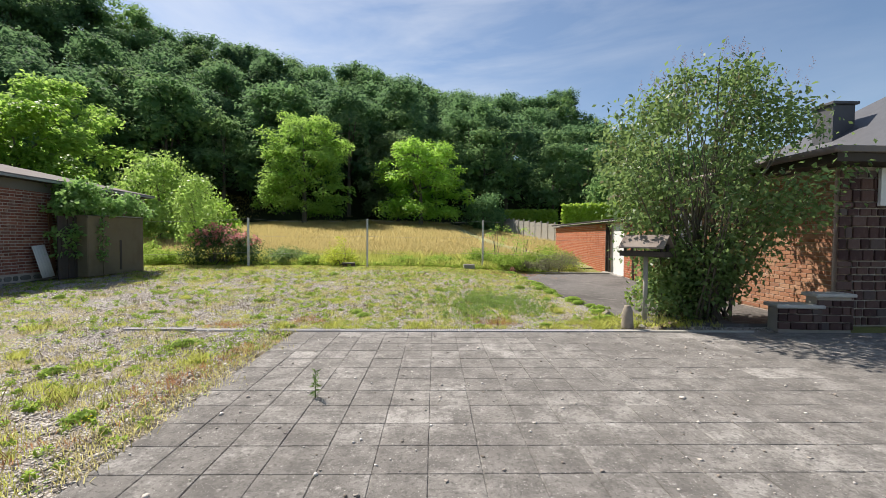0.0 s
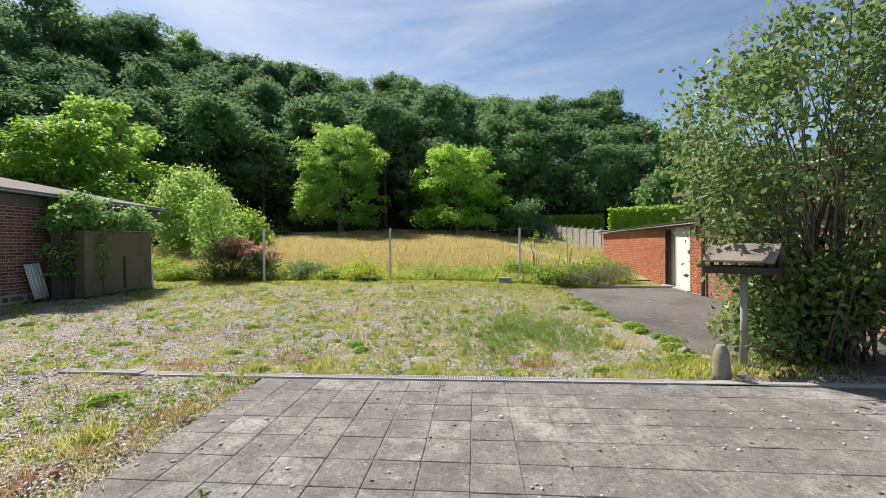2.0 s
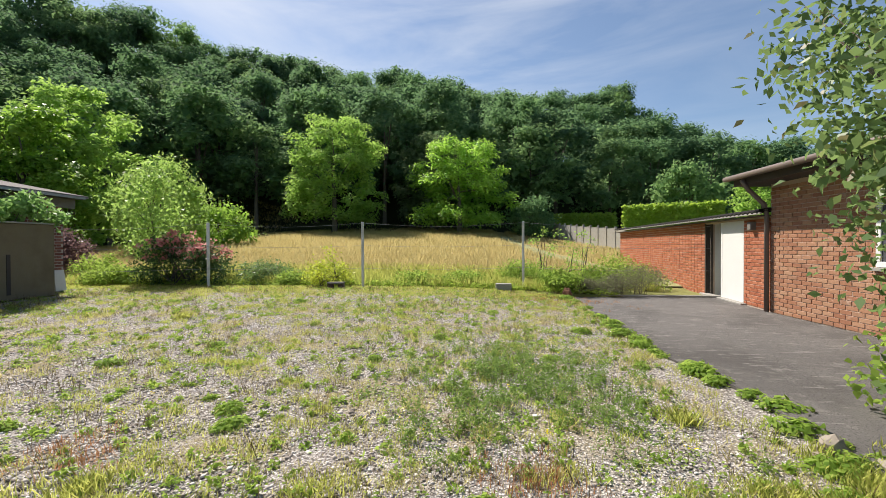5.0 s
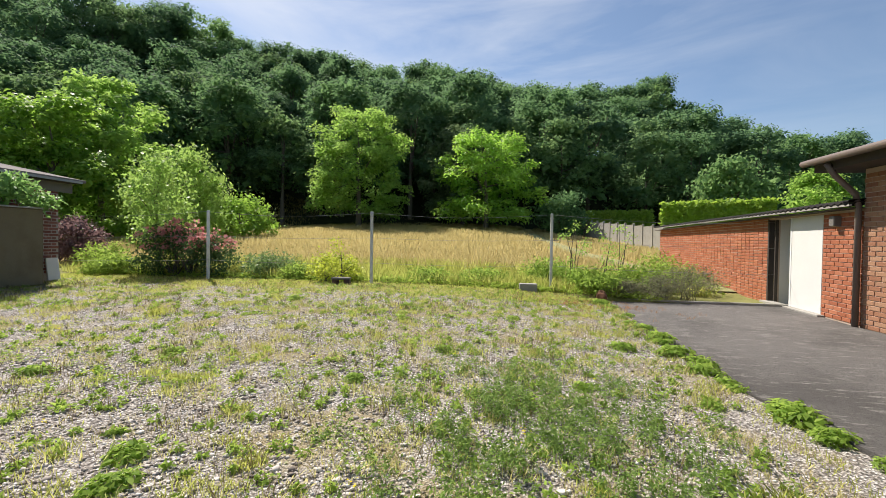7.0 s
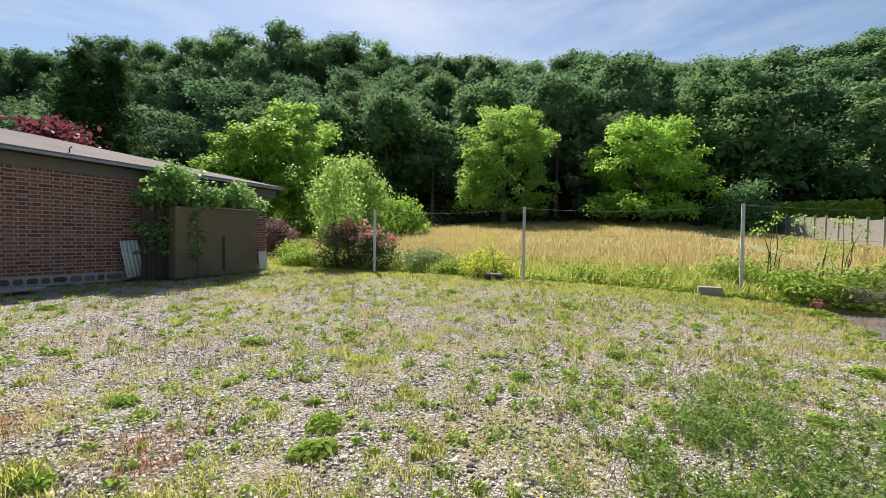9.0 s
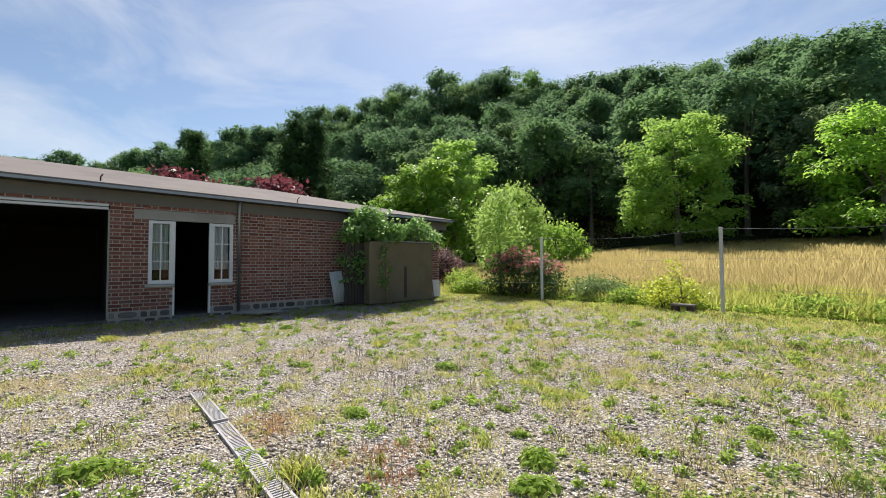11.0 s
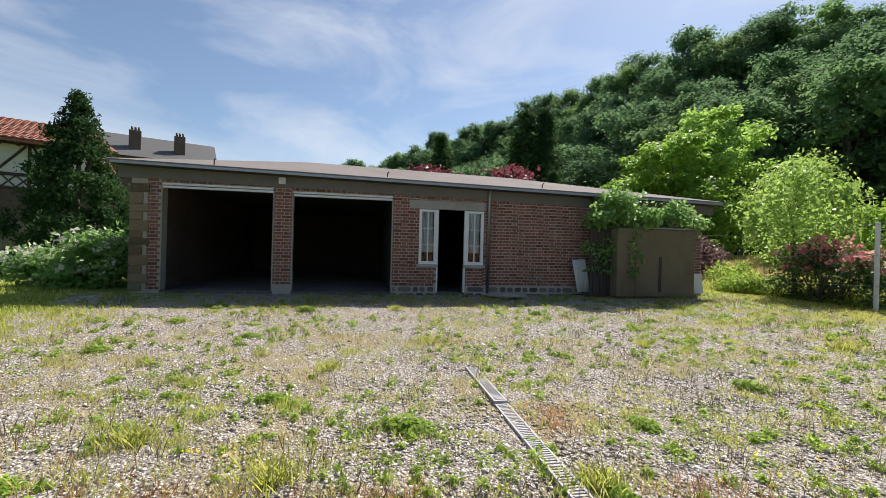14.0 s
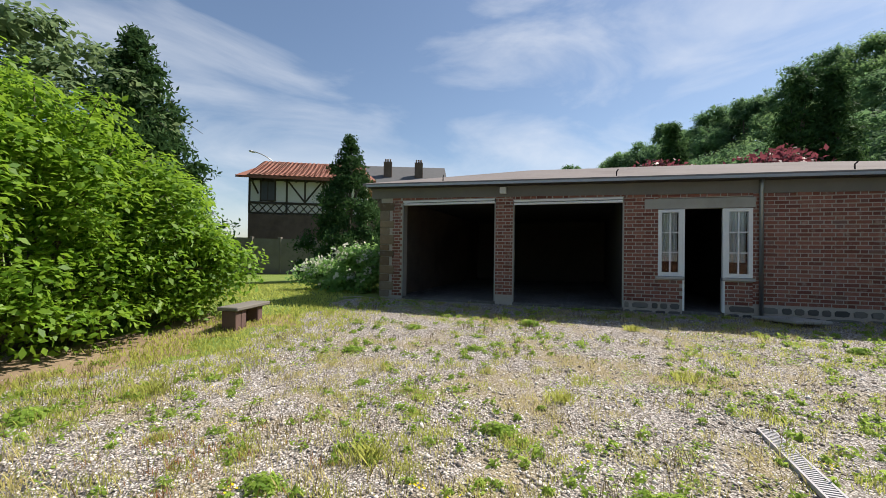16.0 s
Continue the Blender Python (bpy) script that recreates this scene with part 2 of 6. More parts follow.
M_WHITE = worn("white paint", (0.78, 0.78, 0.77), (0.84, 0.84, 0.83), 3, 40, 0.5, 0, 0.0008)
M_GREYPAINT = worn("fascia paint", (0.15, 0.14, 0.125), (0.21, 0.195, 0.175), 3, 40, 0.7, 0, 0.001)
M_BLACK = worn("black bitumen", (0.022, 0.021, 0.02), (0.045, 0.042, 0.04), 3, 50, 0.9, 0, 0.003, None, 0.1)
M_ZINC = worn("zinc", (0.34, 0.35, 0.36), (0.44, 0.45, 0.46), 4, 50, 0.5, 0.75, 0.001)
M_PIPE = worn("painted pipe", (0.15, 0.115, 0.10), (0.21, 0.17, 0.15), 4, 50, 0.55, 0.1, 0.001)
M_GALV = worn("grey channel steel", (0.36, 0.35, 0.36), (0.46, 0.45, 0.46), 6, 60, 0.7, 0.0, 0.001, (0.27, 0.25, 0.235))
M_POST = worn("whitewashed concrete", (0.68, 0.67, 0.63), (0.78, 0.77, 0.73), 4, 45, 0.9, 0, 0.003, (0.45, 0.44, 0.39))
M_TANK = worn("tank fibre cement", (0.17, 0.14, 0.085), (0.23, 0.19, 0.12), 1.2, 40, 0.88, 0, 0.003, (0.12, 0.095, 0.055), 0.2)
M_BARK = worn("bark", (0.10, 0.085, 0.065), (0.19, 0.165, 0.13), 9, 40, 0.95, 0, 0.02)
M_WOOD = worn("grey wood", (0.20, 0.165, 0.13), (0.31, 0.265, 0.21), 4, 50, 0.85, 0, 0.003)
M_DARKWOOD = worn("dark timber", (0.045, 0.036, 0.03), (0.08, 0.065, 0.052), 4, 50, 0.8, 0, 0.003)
M_SLATE = worn("slate", (0.065, 0.068, 0.078), (0.11, 0.113, 0.125), 5, 40, 0.55, 0, 0.003)
M_REDTILE = worn("red roof tile", (0.25, 0.10, 0.068), (0.34, 0.145, 0.095), 3, 30, 0.85, 0, 0.006, (0.22, 0.12, 0.085))
M_RENDER = worn("white render", (0.70, 0.69, 0.66), (0.79, 0.78, 0.75), 2, 50, 0.9, 0, 0.002)
# plaster for the shed bays; their deep indoor shade is put into the colour
M_INTERIOR = worn("shade-darkened plaster", (0.065, 0.052, 0.046), (0.105, 0.085, 0.075), 2, 40, 0.95)
M_RUST = worn("rusty metal", (0.15, 0.07, 0.04), (0.26, 0.12, 0.06), 8, 60, 0.85, 0.2, 0.002)
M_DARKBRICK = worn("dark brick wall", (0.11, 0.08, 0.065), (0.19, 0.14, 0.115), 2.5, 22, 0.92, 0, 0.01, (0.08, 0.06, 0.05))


def glass_material():
    n = Nodes("window glass")
    p = n.node("ShaderNodeBsdfPrincipled", Roughness=0.03, Base_Color=(0.85, 0.9, 0.9, 1))
    p.inputs["Transmission Weight"].default_value = 1.0
    p.inputs["IOR"].default_value = 1.45
    n.t.links.new(p.outputs[0], n.out.inputs["Surface"])
    return n.m


M_GLASS = glass_material()
# blue raised in both woodland leaf colours to paint in the hillside haze
L_FOREST = leafy("haze-tinted forest leaves", (0.026, 0.057, 0.032), (0.088, 0.146, 0.064), None, 0.75, 0.40, 2.0, 1.0)
L_FOREST2 = leafy("haze-tinted oak leaves", (0.037, 0.078, 0.037), (0.116, 0.176, 0.068), None, 0.75, 0.41, 2.0, 1.0)
L_FEATHER = leafy("feathery weed leaves", (0.045, 0.085, 0.022), (0.15, 0.21, 0.055), None, 0.6, 0.45, 1.75)
L_ROSE = leafy("rose leaves", (0.028, 0.055, 0.020), (0.085, 0.14, 0.045), None, 0.5, 0.35, 1.5)
L_RED = leafy("reddish weed", (0.15, 0.075, 0.035), (0.32, 0.17, 0.085), (0.2, 0.2, 0.06), 0.8, 0.4, 1.5)
P_YELLOW = leafy("yellow petals", (0.62, 0.50, 0.02), (0.80, 0.68, 0.04), None, 0.6, 0.35, 1.0)
L_COVER = leafy("ground cover leaves", (0.10, 0.155, 0.022), (0.27, 0.34, 0.06), None, 0.6, 0.48, 1.6)
L_STALK = leafy("withered stalks", (0.075, 0.055, 0.030), (0.17, 0.135, 0.07), (0.12, 0.15, 0.04), 0.8, 0.3, 1.3)
L_GREYLEAF = leafy("cherry leaves", (0.05, 0.085, 0.04), (0.14, 0.19, 0.085), None, 0.6, 0.35, 1.5)
L_WALNUT = leafy("walnut leaves", (0.078, 0.145, 0.030), (0.20, 0.29, 0.064), None, 0.6, 0.5, 1.85)
L_BRIGHT = leafy("hornbeam leaves", (0.075, 0.150, 0.020), (0.20, 0.31, 0.048), None, 0.5, 0.46, 1.45)
L_BRIGHT2 = leafy("fresh walnut leaves", (0.080, 0.165, 0.022), (0.21, 0.33, 0.050), None, 0.5, 0.5, 1.7)
L_BIRCH = leafy("pale leaves", (0.10, 0.18, 0.032), (0.24, 0.33, 0.085))
L_LILAC = leafy("lilac leaves", (0.040, 0.075, 0.026), (0.130, 0.185, 0.062), (0.17, 0.11, 0.055), 0.42, 0.40, 1.75)
L_SHRUB = leafy("spray leaves", (0.055, 0.125, 0.010), (0.21, 0.33, 0.030), None, 0.5, 0.40, 1.2)
L_IVY = leafy("fig leaves", (0.06, 0.13, 0.032), (0.17, 0.27, 0.085), None, 0.55, 0.42, 1.6)
L_CONIFER = leafy("conifer needles", (0.014, 0.036, 0.013), (0.042, 0.08, 0.026), None, 0.8, 0.2)
L_PURPLE = leafy("copper leaves", (0.045, 0.012, 0.018), (0.115, 0.032, 0.04))
L_GOLD = leafy("golden leaves", (0.16, 0.20, 0.022), (0.34, 0.37, 0.05))
L_PLUM = leafy("plum leaves", (0.048, 0.030, 0.034), (0.115, 0.072, 0.070))
L_HEDGE = leafy("hedge leaves", (0.09, 0.16, 0.02), (0.22, 0.30, 0.045))
L_GRASS = leafy("green blades", (0.115, 0.135, 0.030), (0.29, 0.30, 0.08), (0.36, 0.29, 0.11), 0.7, 0.50, 1.8)
L_DRY = leafy("dry blades", (0.24, 0.195, 0.08), (0.42, 0.36, 0.17), (0.18, 0.20, 0.05), 0.8, 0.42, 1.6)
L_WEED = leafy("rosette leaves", (0.066, 0.115, 0.020), (0.21, 0.28, 0.055), None, 0.6, 0.48, 1.7)
P_PINK = leafy("rose petals", (0.55, 0.13, 0.14), (0.74, 0.36, 0.33), (0.6, 0.5, 0.3), 0.6, 0.35, 1.0)
P_WHITE = leafy("pale petals", (0.62, 0.62, 0.44), (0.80, 0.78, 0.68), None, 0.6, 0.35, 1.0)


# ---- building helpers ----
def link(name, verts, faces, material, parent=None, label="", smooth=False):
    me = bpy.data.meshes.new(name)
    me.from_pydata([tuple(v) for v in verts], [], [tuple(f) for f in faces])
    me.materials.append(material)
    if smooth:
        me.polygons.foreach_set("use_smooth", [True] * len(me.polygons))
    ob = new(name, me)
    if parent:
        ob.parent = parent
    if label:
        ob["label"] = label
    return ob


def part(name, bm, material, parent=None, label="", bevel=0.0, smooth=False):
    """Links a bmesh as one mesh object under a thing or a part."""
    if bevel:
        bmesh.ops.bevel(bm, geom=list(bm.edges), offset=bevel, segments=1, affect="EDGES", clamp_overlap=True)
    me = bpy.data.meshes.new(name)
    bm.to_mesh(me)
    bm.free()
    me.materials.append(material)
    if smooth:
        me.polygons.foreach_set("use_smooth", [True] * len(me.polygons))
    ob = new(name, me)
    if parent:
        ob.parent = parent
    if label:
        ob["label"] = label
    return ob


def thing(name, m, label, category, group="", kind=""):
    ob = new(name)
    ob.matrix_world = m
    ob.empty_display_size = 0.2
    return tagged(ob, label, category, group, kind)


def box(bm, x0, y0, z0, x1, y1, z1, m=None):
    c = [(x, y, z) for x in (x0, x1) for y in (y0, y1) for z in (z0, z1)]
    vs = [bm.verts.new(m @ Vector(p) if m else p) for p in c]
    for f in ((0, 1, 3, 2), (4, 6, 7, 5), (0, 4, 5, 1), (2, 3, 7, 6), (0, 2, 6, 4), (1, 5, 7, 3)):
        bm.faces.new([vs[i] for i in f])
    return bm


def boxes(*rows):
    bm = bmesh.new()
    for r in rows:
        box(bm, *r)
    return bm


def tube_into(verts, faces, path, radii, n=7):
    base = len(verts)
    path = [Vector(p) for p in path]
    for i, (p, r) in enumerate(zip(path, radii)):
        d = (path[min(i + 1, len(path) - 1)] - path[max(i - 1, 0)]).normalized()
        a = d.orthogonal().normalized()
        b = d.cross(a)
        for k in range(n):
            t = 2 * math.pi * k / n
            verts.append(p + (a * math.cos(t) + b * math.sin(t)) * r)
    for i in range(len(path) - 1):
        for k in range(n):
            k2 = (k + 1) % n
            faces.append((base + i * n + k, base + i * n + k2, base + (i + 1) * n + k2, base + (i + 1) * n + k))
    faces.append(tuple(base + k for k in range(n))[::-1])
    faces.append(tuple(base + (len(path) - 1) * n + k for k in range(n)))


def tube(name, paths, material, parent=None, label="", n=8):
    """paths: rows of (points, radii or one radius)."""
    v, f = [], []
    for pts, r in paths:
        tube_into(v, f, pts, r if isinstance(r, (list, tuple)) else [r] * len(pts), n)
    return link(name, v, f, material, parent, label, True)


def fast_mesh(name, verts, quads, material):
    """A mesh from numpy arrays; quads of shape (n, 4)."""
    me = bpy.data.meshes.new(name)
    n, k = quads.shape
    me.vertices.add(len(verts))
    me.vertices.foreach_set("co", np.ascontiguousarray(verts, np.float32).ravel())
    me.loops.add(n * k)
    me.loops.foreach_set("vertex_index", np.ascontiguousarray(quads, np.int32).ravel())
    me.polygons.add(n)
    me.polygons.foreach_set("loop_start", np.arange(0, n * k, k, dtype=np.int32))
    me.update(calc_edges=True)
    me.materials.append(material)
    return me


def leaf_arrays(rng, pos, out_dir, length, width, droop=0.0, jitter=0.9):
    """Folded pointed leaves at pos (n, 3), facing roughly out_dir."""
    n = len(pos)
    nrm = out_dir + rng.normal(0, jitter, (n, 3)) + np.array([0, 0, 0.35])
    nrm /= np.linalg.norm(nrm, axis=1, keepdims=True) + 1e-9
    ref = rng.normal(0, 1, (n, 3)) + out_dir * 0.6 - np.array([0, 0, droop])
    ax = ref - (ref * nrm).sum(1, keepdims=True) * nrm
    ax /= np.linalg.norm(ax, axis=1, keepdims=True) + 1e-9
    side = np.cross(nrm, ax)
    size = rng.uniform(0.65, 1.25, (n, 1))
    L, W = length * size, width * size
    a = pos
    b = pos + ax * L * 0.45 + side * W * 0.5 + nrm * W * 0.12
    c = pos + ax * L - nrm * L * 0.10
    d = pos + ax * L * 0.45 - side * W * 0.5 + nrm * W * 0.12
    verts = np.stack([a, b, c, d], 1).reshape(-1, 3)
    return verts, np.arange(4 * n).reshape(-1, 4)


def join_arrays(rows):
    vs, fs, off = [], [], 0
    for v, f in rows:
        vs.append(v)
        fs.append(f + off)
        off += len(v)
    return np.concatenate(vs), np.concatenate(fs)


def crown_points(rng, lumps, total, shell=0.55, sky=0.0):
    """Points and outward directions over lumps (x, y, z, r): uneven outline with gaps."""
    lumps = np.array(lumps, float)
    w = lumps[:, 3] ** 2
    idx = rng.choice(len(lumps), total, p=w / w.sum())
    d = rng.normal(0, 1, (total, 3))
    d /= np.linalg.norm(d, axis=1, keepdims=True)
    low = (d[:, 2] < 0) & (rng.random(total) < sky)
    d[low, 2] *= -1
    rad = lumps[idx, 3:4] * (shell + (1.05 - shell) * rng.random((total, 1)) ** 0.6)
    flat = np.array([1.12, 1.12, 0.72])
    pos = lumps[idx, :3] + d * rad * flat + rng.normal(0, 0.28 - 0.12 * sky, (total, 3)) * lumps[idx, 3:4]
    return pos, d + np.array([0, 0, 1.1 * sky])


def make_lumps(rng, r, z0, z1, count, lump, shape="oak"):
    """Lump centres for a crown of radius r from z0 to z1."""
    rows = []
    for _ in range(count):
        t = rng.random()
        z = z0 + (z1 - z0) * t
        if shape == "airy":
            a = rng.uniform(0, 2 * math.pi)
            rr = r * math.sqrt(max(0.04, 1 - (2 * t - 0.75) ** 2 / 1.6)) * (0.95 + 0.5 * noise.noise(Vector((1.6 * math.cos(a), 1.6 * math.sin(a), z * 0.45 + r))))
            q = rr * rng.uniform(0.15, 1.0) ** 0.45
            rows.append((q * math.cos(a), q * math.sin(a), z, lump * rng.uniform(0.6, 1.3)))
            continue
        if shape == "dome":
            a = rng.uniform(0, 2 * math.pi)
            k = math.sqrt(max(0.02, 1 - ((t - 0.30) / 0.80) ** 2)) * (0.9 + 0.35 * noise.noise(Vector((1.7 * math.cos(a), 1.7 * math.sin(a), z * 0.5 + r))))
            q = r * k * rng.uniform(0.1, 1.0) ** 0.5
            rows.append((q * math.cos(a), q * math.sin(a), z, lump * rng.uniform(0.65, 1.3)))
            continue
        if shape == "cone":
            rr = r * (1.0 - t) ** 0.85 + 0.05
            ls = lump * (0.55 + 0.6 * (1 - t))
        elif shape == "column":
            rr = r * math.sin(math.pi * min(0.97, 0.14 + 0.84 * t)) ** 0.6
            ls = lump
        else:
            rr = r * math.sqrt(max(0.03, 1 - (2 * t - 0.85) ** 2 / 1.35))
            ls = lump * rng.uniform(0.7, 1.25)
        a = rng.uniform(0, 2 * math.pi)
        q = rr * math.sqrt(rng.uniform(0.25, 1.0)) * rng.uniform(0.75, 1.08)
        rows.append((q * math.cos(a), q * math.sin(a), z, ls))
    return rows


def crown_mesh(name, seed, material, r, z0, z1, count, lump, leaves, length, width, shape="oak", droop=0.2, shell=0.55, core=True, sky=0.0):
    rng = np.random.default_rng(seed)
    lumps = make_lumps(rng, r, z0, z1, count, lump, shape)
    pos, d = crown_points(rng, lumps, leaves, shell, sky)
    v, f = leaf_arrays(rng, pos, d, length, width, droop, 0.9 - 0.35 * sky)
    if core:
        big = []
        for x, y, z, lr in lumps:
            dd = rng.normal(0, 1, (10, 3))
            dd /= np.linalg.norm(dd, axis=1, keepdims=True)
            big.append(leaf_arrays(rng, np.array([x, y, z]) + dd * lr * 0.35, dd, lr * 0.7, lr * 0.55, 0))
        v, f = join_arrays([(v, f)] + big)
    return fast_mesh(name, v, f, material), lumps


def trunk_mesh(name, seed, height, radius, lumps, material, limbs=9, lean=0.15, z_split=0.35):
    rng = random.Random(seed)
    v, f = [], []
    top = Vector((rng.uniform(-lean, lean) * 2, rng.uniform(-lean, lean) * 2, height))
    pts = [Vector((0, 0, -0.15)), Vector((0, 0, 0.15))] + [top * t + Vector((rng.uniform(-lean, lean), rng.uniform(-lean, lean), 0)) * t for t in (0.2, 0.4, 0.6, 0.8, 1.0)]
    tube_into(v, f, pts, [radius * k for k in (1.5, 1.15, 1.0, 0.8, 0.58, 0.36, 0.1)], 8)
    for i in range(limbs):
        t = rng.uniform(z_split, 0.85)
        a = top * t
        x, y, z, lr = rng.choice(lumps)
        b = Vector((x, y, max(z, a.z * 0.9)))
        mid = a.lerp(b, 0.5) + Vector((0, 0, 0.12 * (b - a).length))
        r0 = radius * (1 - t) * 0.7 + 0.01
        tube_into(v, f, [a, mid, b], [r0, r0 * 0.6, r0 * 0.2], 5)
    me = bpy.data.meshes.new(name)
    me.from_pydata([tuple(p) for p in v], [], f)
    me.polygons.foreach_set("use_smooth", [True] * len(me.polygons))
    me.materials.append(material)
    return me


def tree_kind(seed, material, height, r, base, lump, count, leaves, length, width, trunk_r, shape="oak", droop=0.2, shell=0.55, bark=M_BARK, core=True, sky=0.0):
    """The two meshes of a kind of tree: trunk and crown."""
    crown, lumps = crown_mesh("crown", seed, material, r, base, height - lump * 0.6, count, lump, leaves, length, width, shape, droop, shell, core, sky)
    return trunk_mesh("trunk", seed, height * 0.82, trunk_r, lumps, bark), crown


def plant_tree(name, kind, x, y, z, turn, size, label, category="tree", group=""):
    ob = thing(name, pose(x, y, z, 0, 0, turn) @ Matrix.Diagonal((size, size, size, 1)), label, category, group)
    for pname, me in zip(("trunk", "crown"), kind):
        o = new(pname, me)
        o.parent = ob
    return ob


def smooth(a, b, x):
    t = min(1.0, max(0.0, (x - a) / (b - a)))
    return t * t * (3 - 2 * t)


# ---- the lie of the land ----
EYE0 = (-0.6, 8.2)
RIDGE = [(-180, 4), (-130, 5), (-110, 7), (-90, 11.5), (-80, 15.6), (-66, 19.8), (-55, 24.2), (-45, 25.2), (-34, 24.2), (-20, 23.6),
         (-3, 22.0), (8, 20.0), (18, 19.4), (22, 15.4), (28, 12.6), (37, 10.2), (60, 8), (100, 5), (180, 4)]


def table(rows, x):
    for (a, va), (b, vb) in zip(rows, rows[1:]):
        if x <= b:
            return va + (vb - va) * (x - a) / (b - a)
    return rows[-1][1]


FOOT = [(-180, 140), (-110, 130), (-90, 95), (-70, 66), (-50, 50), (-30, 47), (10, 50), (25, 56), (40, 80), (70, 130), (180, 140)]


def land(x, y):
    west = 0.27 * smooth(-5.0, -10.4, x) * smooth(-6, 2, y)
    north = smooth(10.0, 17.4, y) * (0.06 + 0.27 * smooth(5.0, -3.0, x))
    z = 0.33 - (0.33 - west) * (0.33 - north) / 0.33
    k = max(0.0, y - 20.0)
    z += min(k, 42) * 0.078 * smooth(40, 6, abs(x + 8)) - 0.02 * x * min(1.0, k / 20.0) * smooth(40, 10, abs(x))
    dx, dy = x - EYE0[0], y - EYE0[1]
    r, az = math.hypot(dx, dy), math.degrees(math.atan2(dx, dy))
    foot = table(FOOT, az)
    if r > foot:
        ridge = foot * 1.75
        top = 1.3 + ridge * math.tan(radians(table(RIDGE, az))) - 12.5
        t = min(1.0, (r - foot) / (ridge - foot))
        z += max(0.0, top - z) * (t * 0.8 + 0.2 * t * t)
    return z


DRAIN_Y = 9.03
PAVE_X = -3.42


def zone(x, y):
    if abs(x) < 20 and abs(y - 8) < 16:
        x, y = x + 0.5 * noise.noise(Vector((x * 1.7, y * 1.7, 2))) + 0.25 * noise.noise(Vector((x * 5, y * 5, 2))), y + 0.5 * noise.noise(Vector((x * 1.7, y * 1.7, 9))) + 0.25 * noise.noise(Vector((x * 5, y * 5, 9)))
    dx, dy = x - EYE0[0], y - EYE0[1]
    r, az = math.hypot(dx, dy), math.degrees(math.atan2(dx, dy))
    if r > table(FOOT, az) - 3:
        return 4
    if y > 20.5 and x < 10.5 and x > -30 and y < 62 - 0.4 * x:
        return 1
    if y > 17.5 or x > 4.5:
        return 3
    if -8.2 < x < -3.3 and 1.2 < y < 2.75 + 0.16 * math.sin(3 * x):
        return 5
    if x < -11 or (y < 2.6 + 0.22 * (x + 10) and x < -5.6):
        return 2
    return 0


PAD_EDGE = [(9.4, 1.75), (11.2, 1.9), (12.9, 1.55), (13.9, 1.45), (16.0, 1.42), (18.1, 0.95)]


def build_ground():
    def axis(lo, hi, fine_lo, fine_hi, step):
        a = list(np.arange(fine_lo, fine_hi + 1e-6, step))
        s, p = step, fine_hi
        while p < hi:
            s *= 1.25
            p = min(hi, p + s)
            a.append(p)
        s, p = step, fine_lo
        while p > lo:
            s *= 1.22
            p = max(lo, p - s)
            a.insert(0, p)
        return a

    xs, ys = axis(-1500, 1500, -16, 9, 0.1), axis(-1500, 1500, -2, 22, 0.1)
    verts = []
    for y in ys:
        for x in xs:
            z = land(x, y)
            if -16 < x < 9 and -2 < y < 24:
                z += 0.018 * noise.noise(Vector((x * 0.9, y * 0.9, 0))) + 0.010 * noise.noise(Vector((x * 3.1, y * 3.1, 4)))
            if x > PAVE_X - 0.3 and y < DRAIN_Y + 0.3:
                z -= 0.06
            if 9.5 < y < 18.05 and table(PAD_EDGE, y) + 0.12 < x < 5.1:
                z = min(z, -0.02)
            verts.append((x, y, z - 0.012))
    nx = len(xs)
    faces, mats = [], []
    for j in range(len(ys) - 1):
        for i in range(nx - 1):
            faces.append((j * nx + i, j * nx + i + 1, (j + 1) * nx + i + 1, (j + 1) * nx + i))
            mats.append(zone((xs[i] + xs[i + 1]) / 2, (ys[j] + ys[j + 1]) / 2))
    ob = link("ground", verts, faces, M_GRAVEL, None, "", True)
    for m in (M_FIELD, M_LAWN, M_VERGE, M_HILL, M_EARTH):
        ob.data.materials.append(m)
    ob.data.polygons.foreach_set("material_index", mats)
    return tagged(ob, "weedy gravel yard, dry meadow and wooded hillside", "ground", "", "structure")


build_ground()


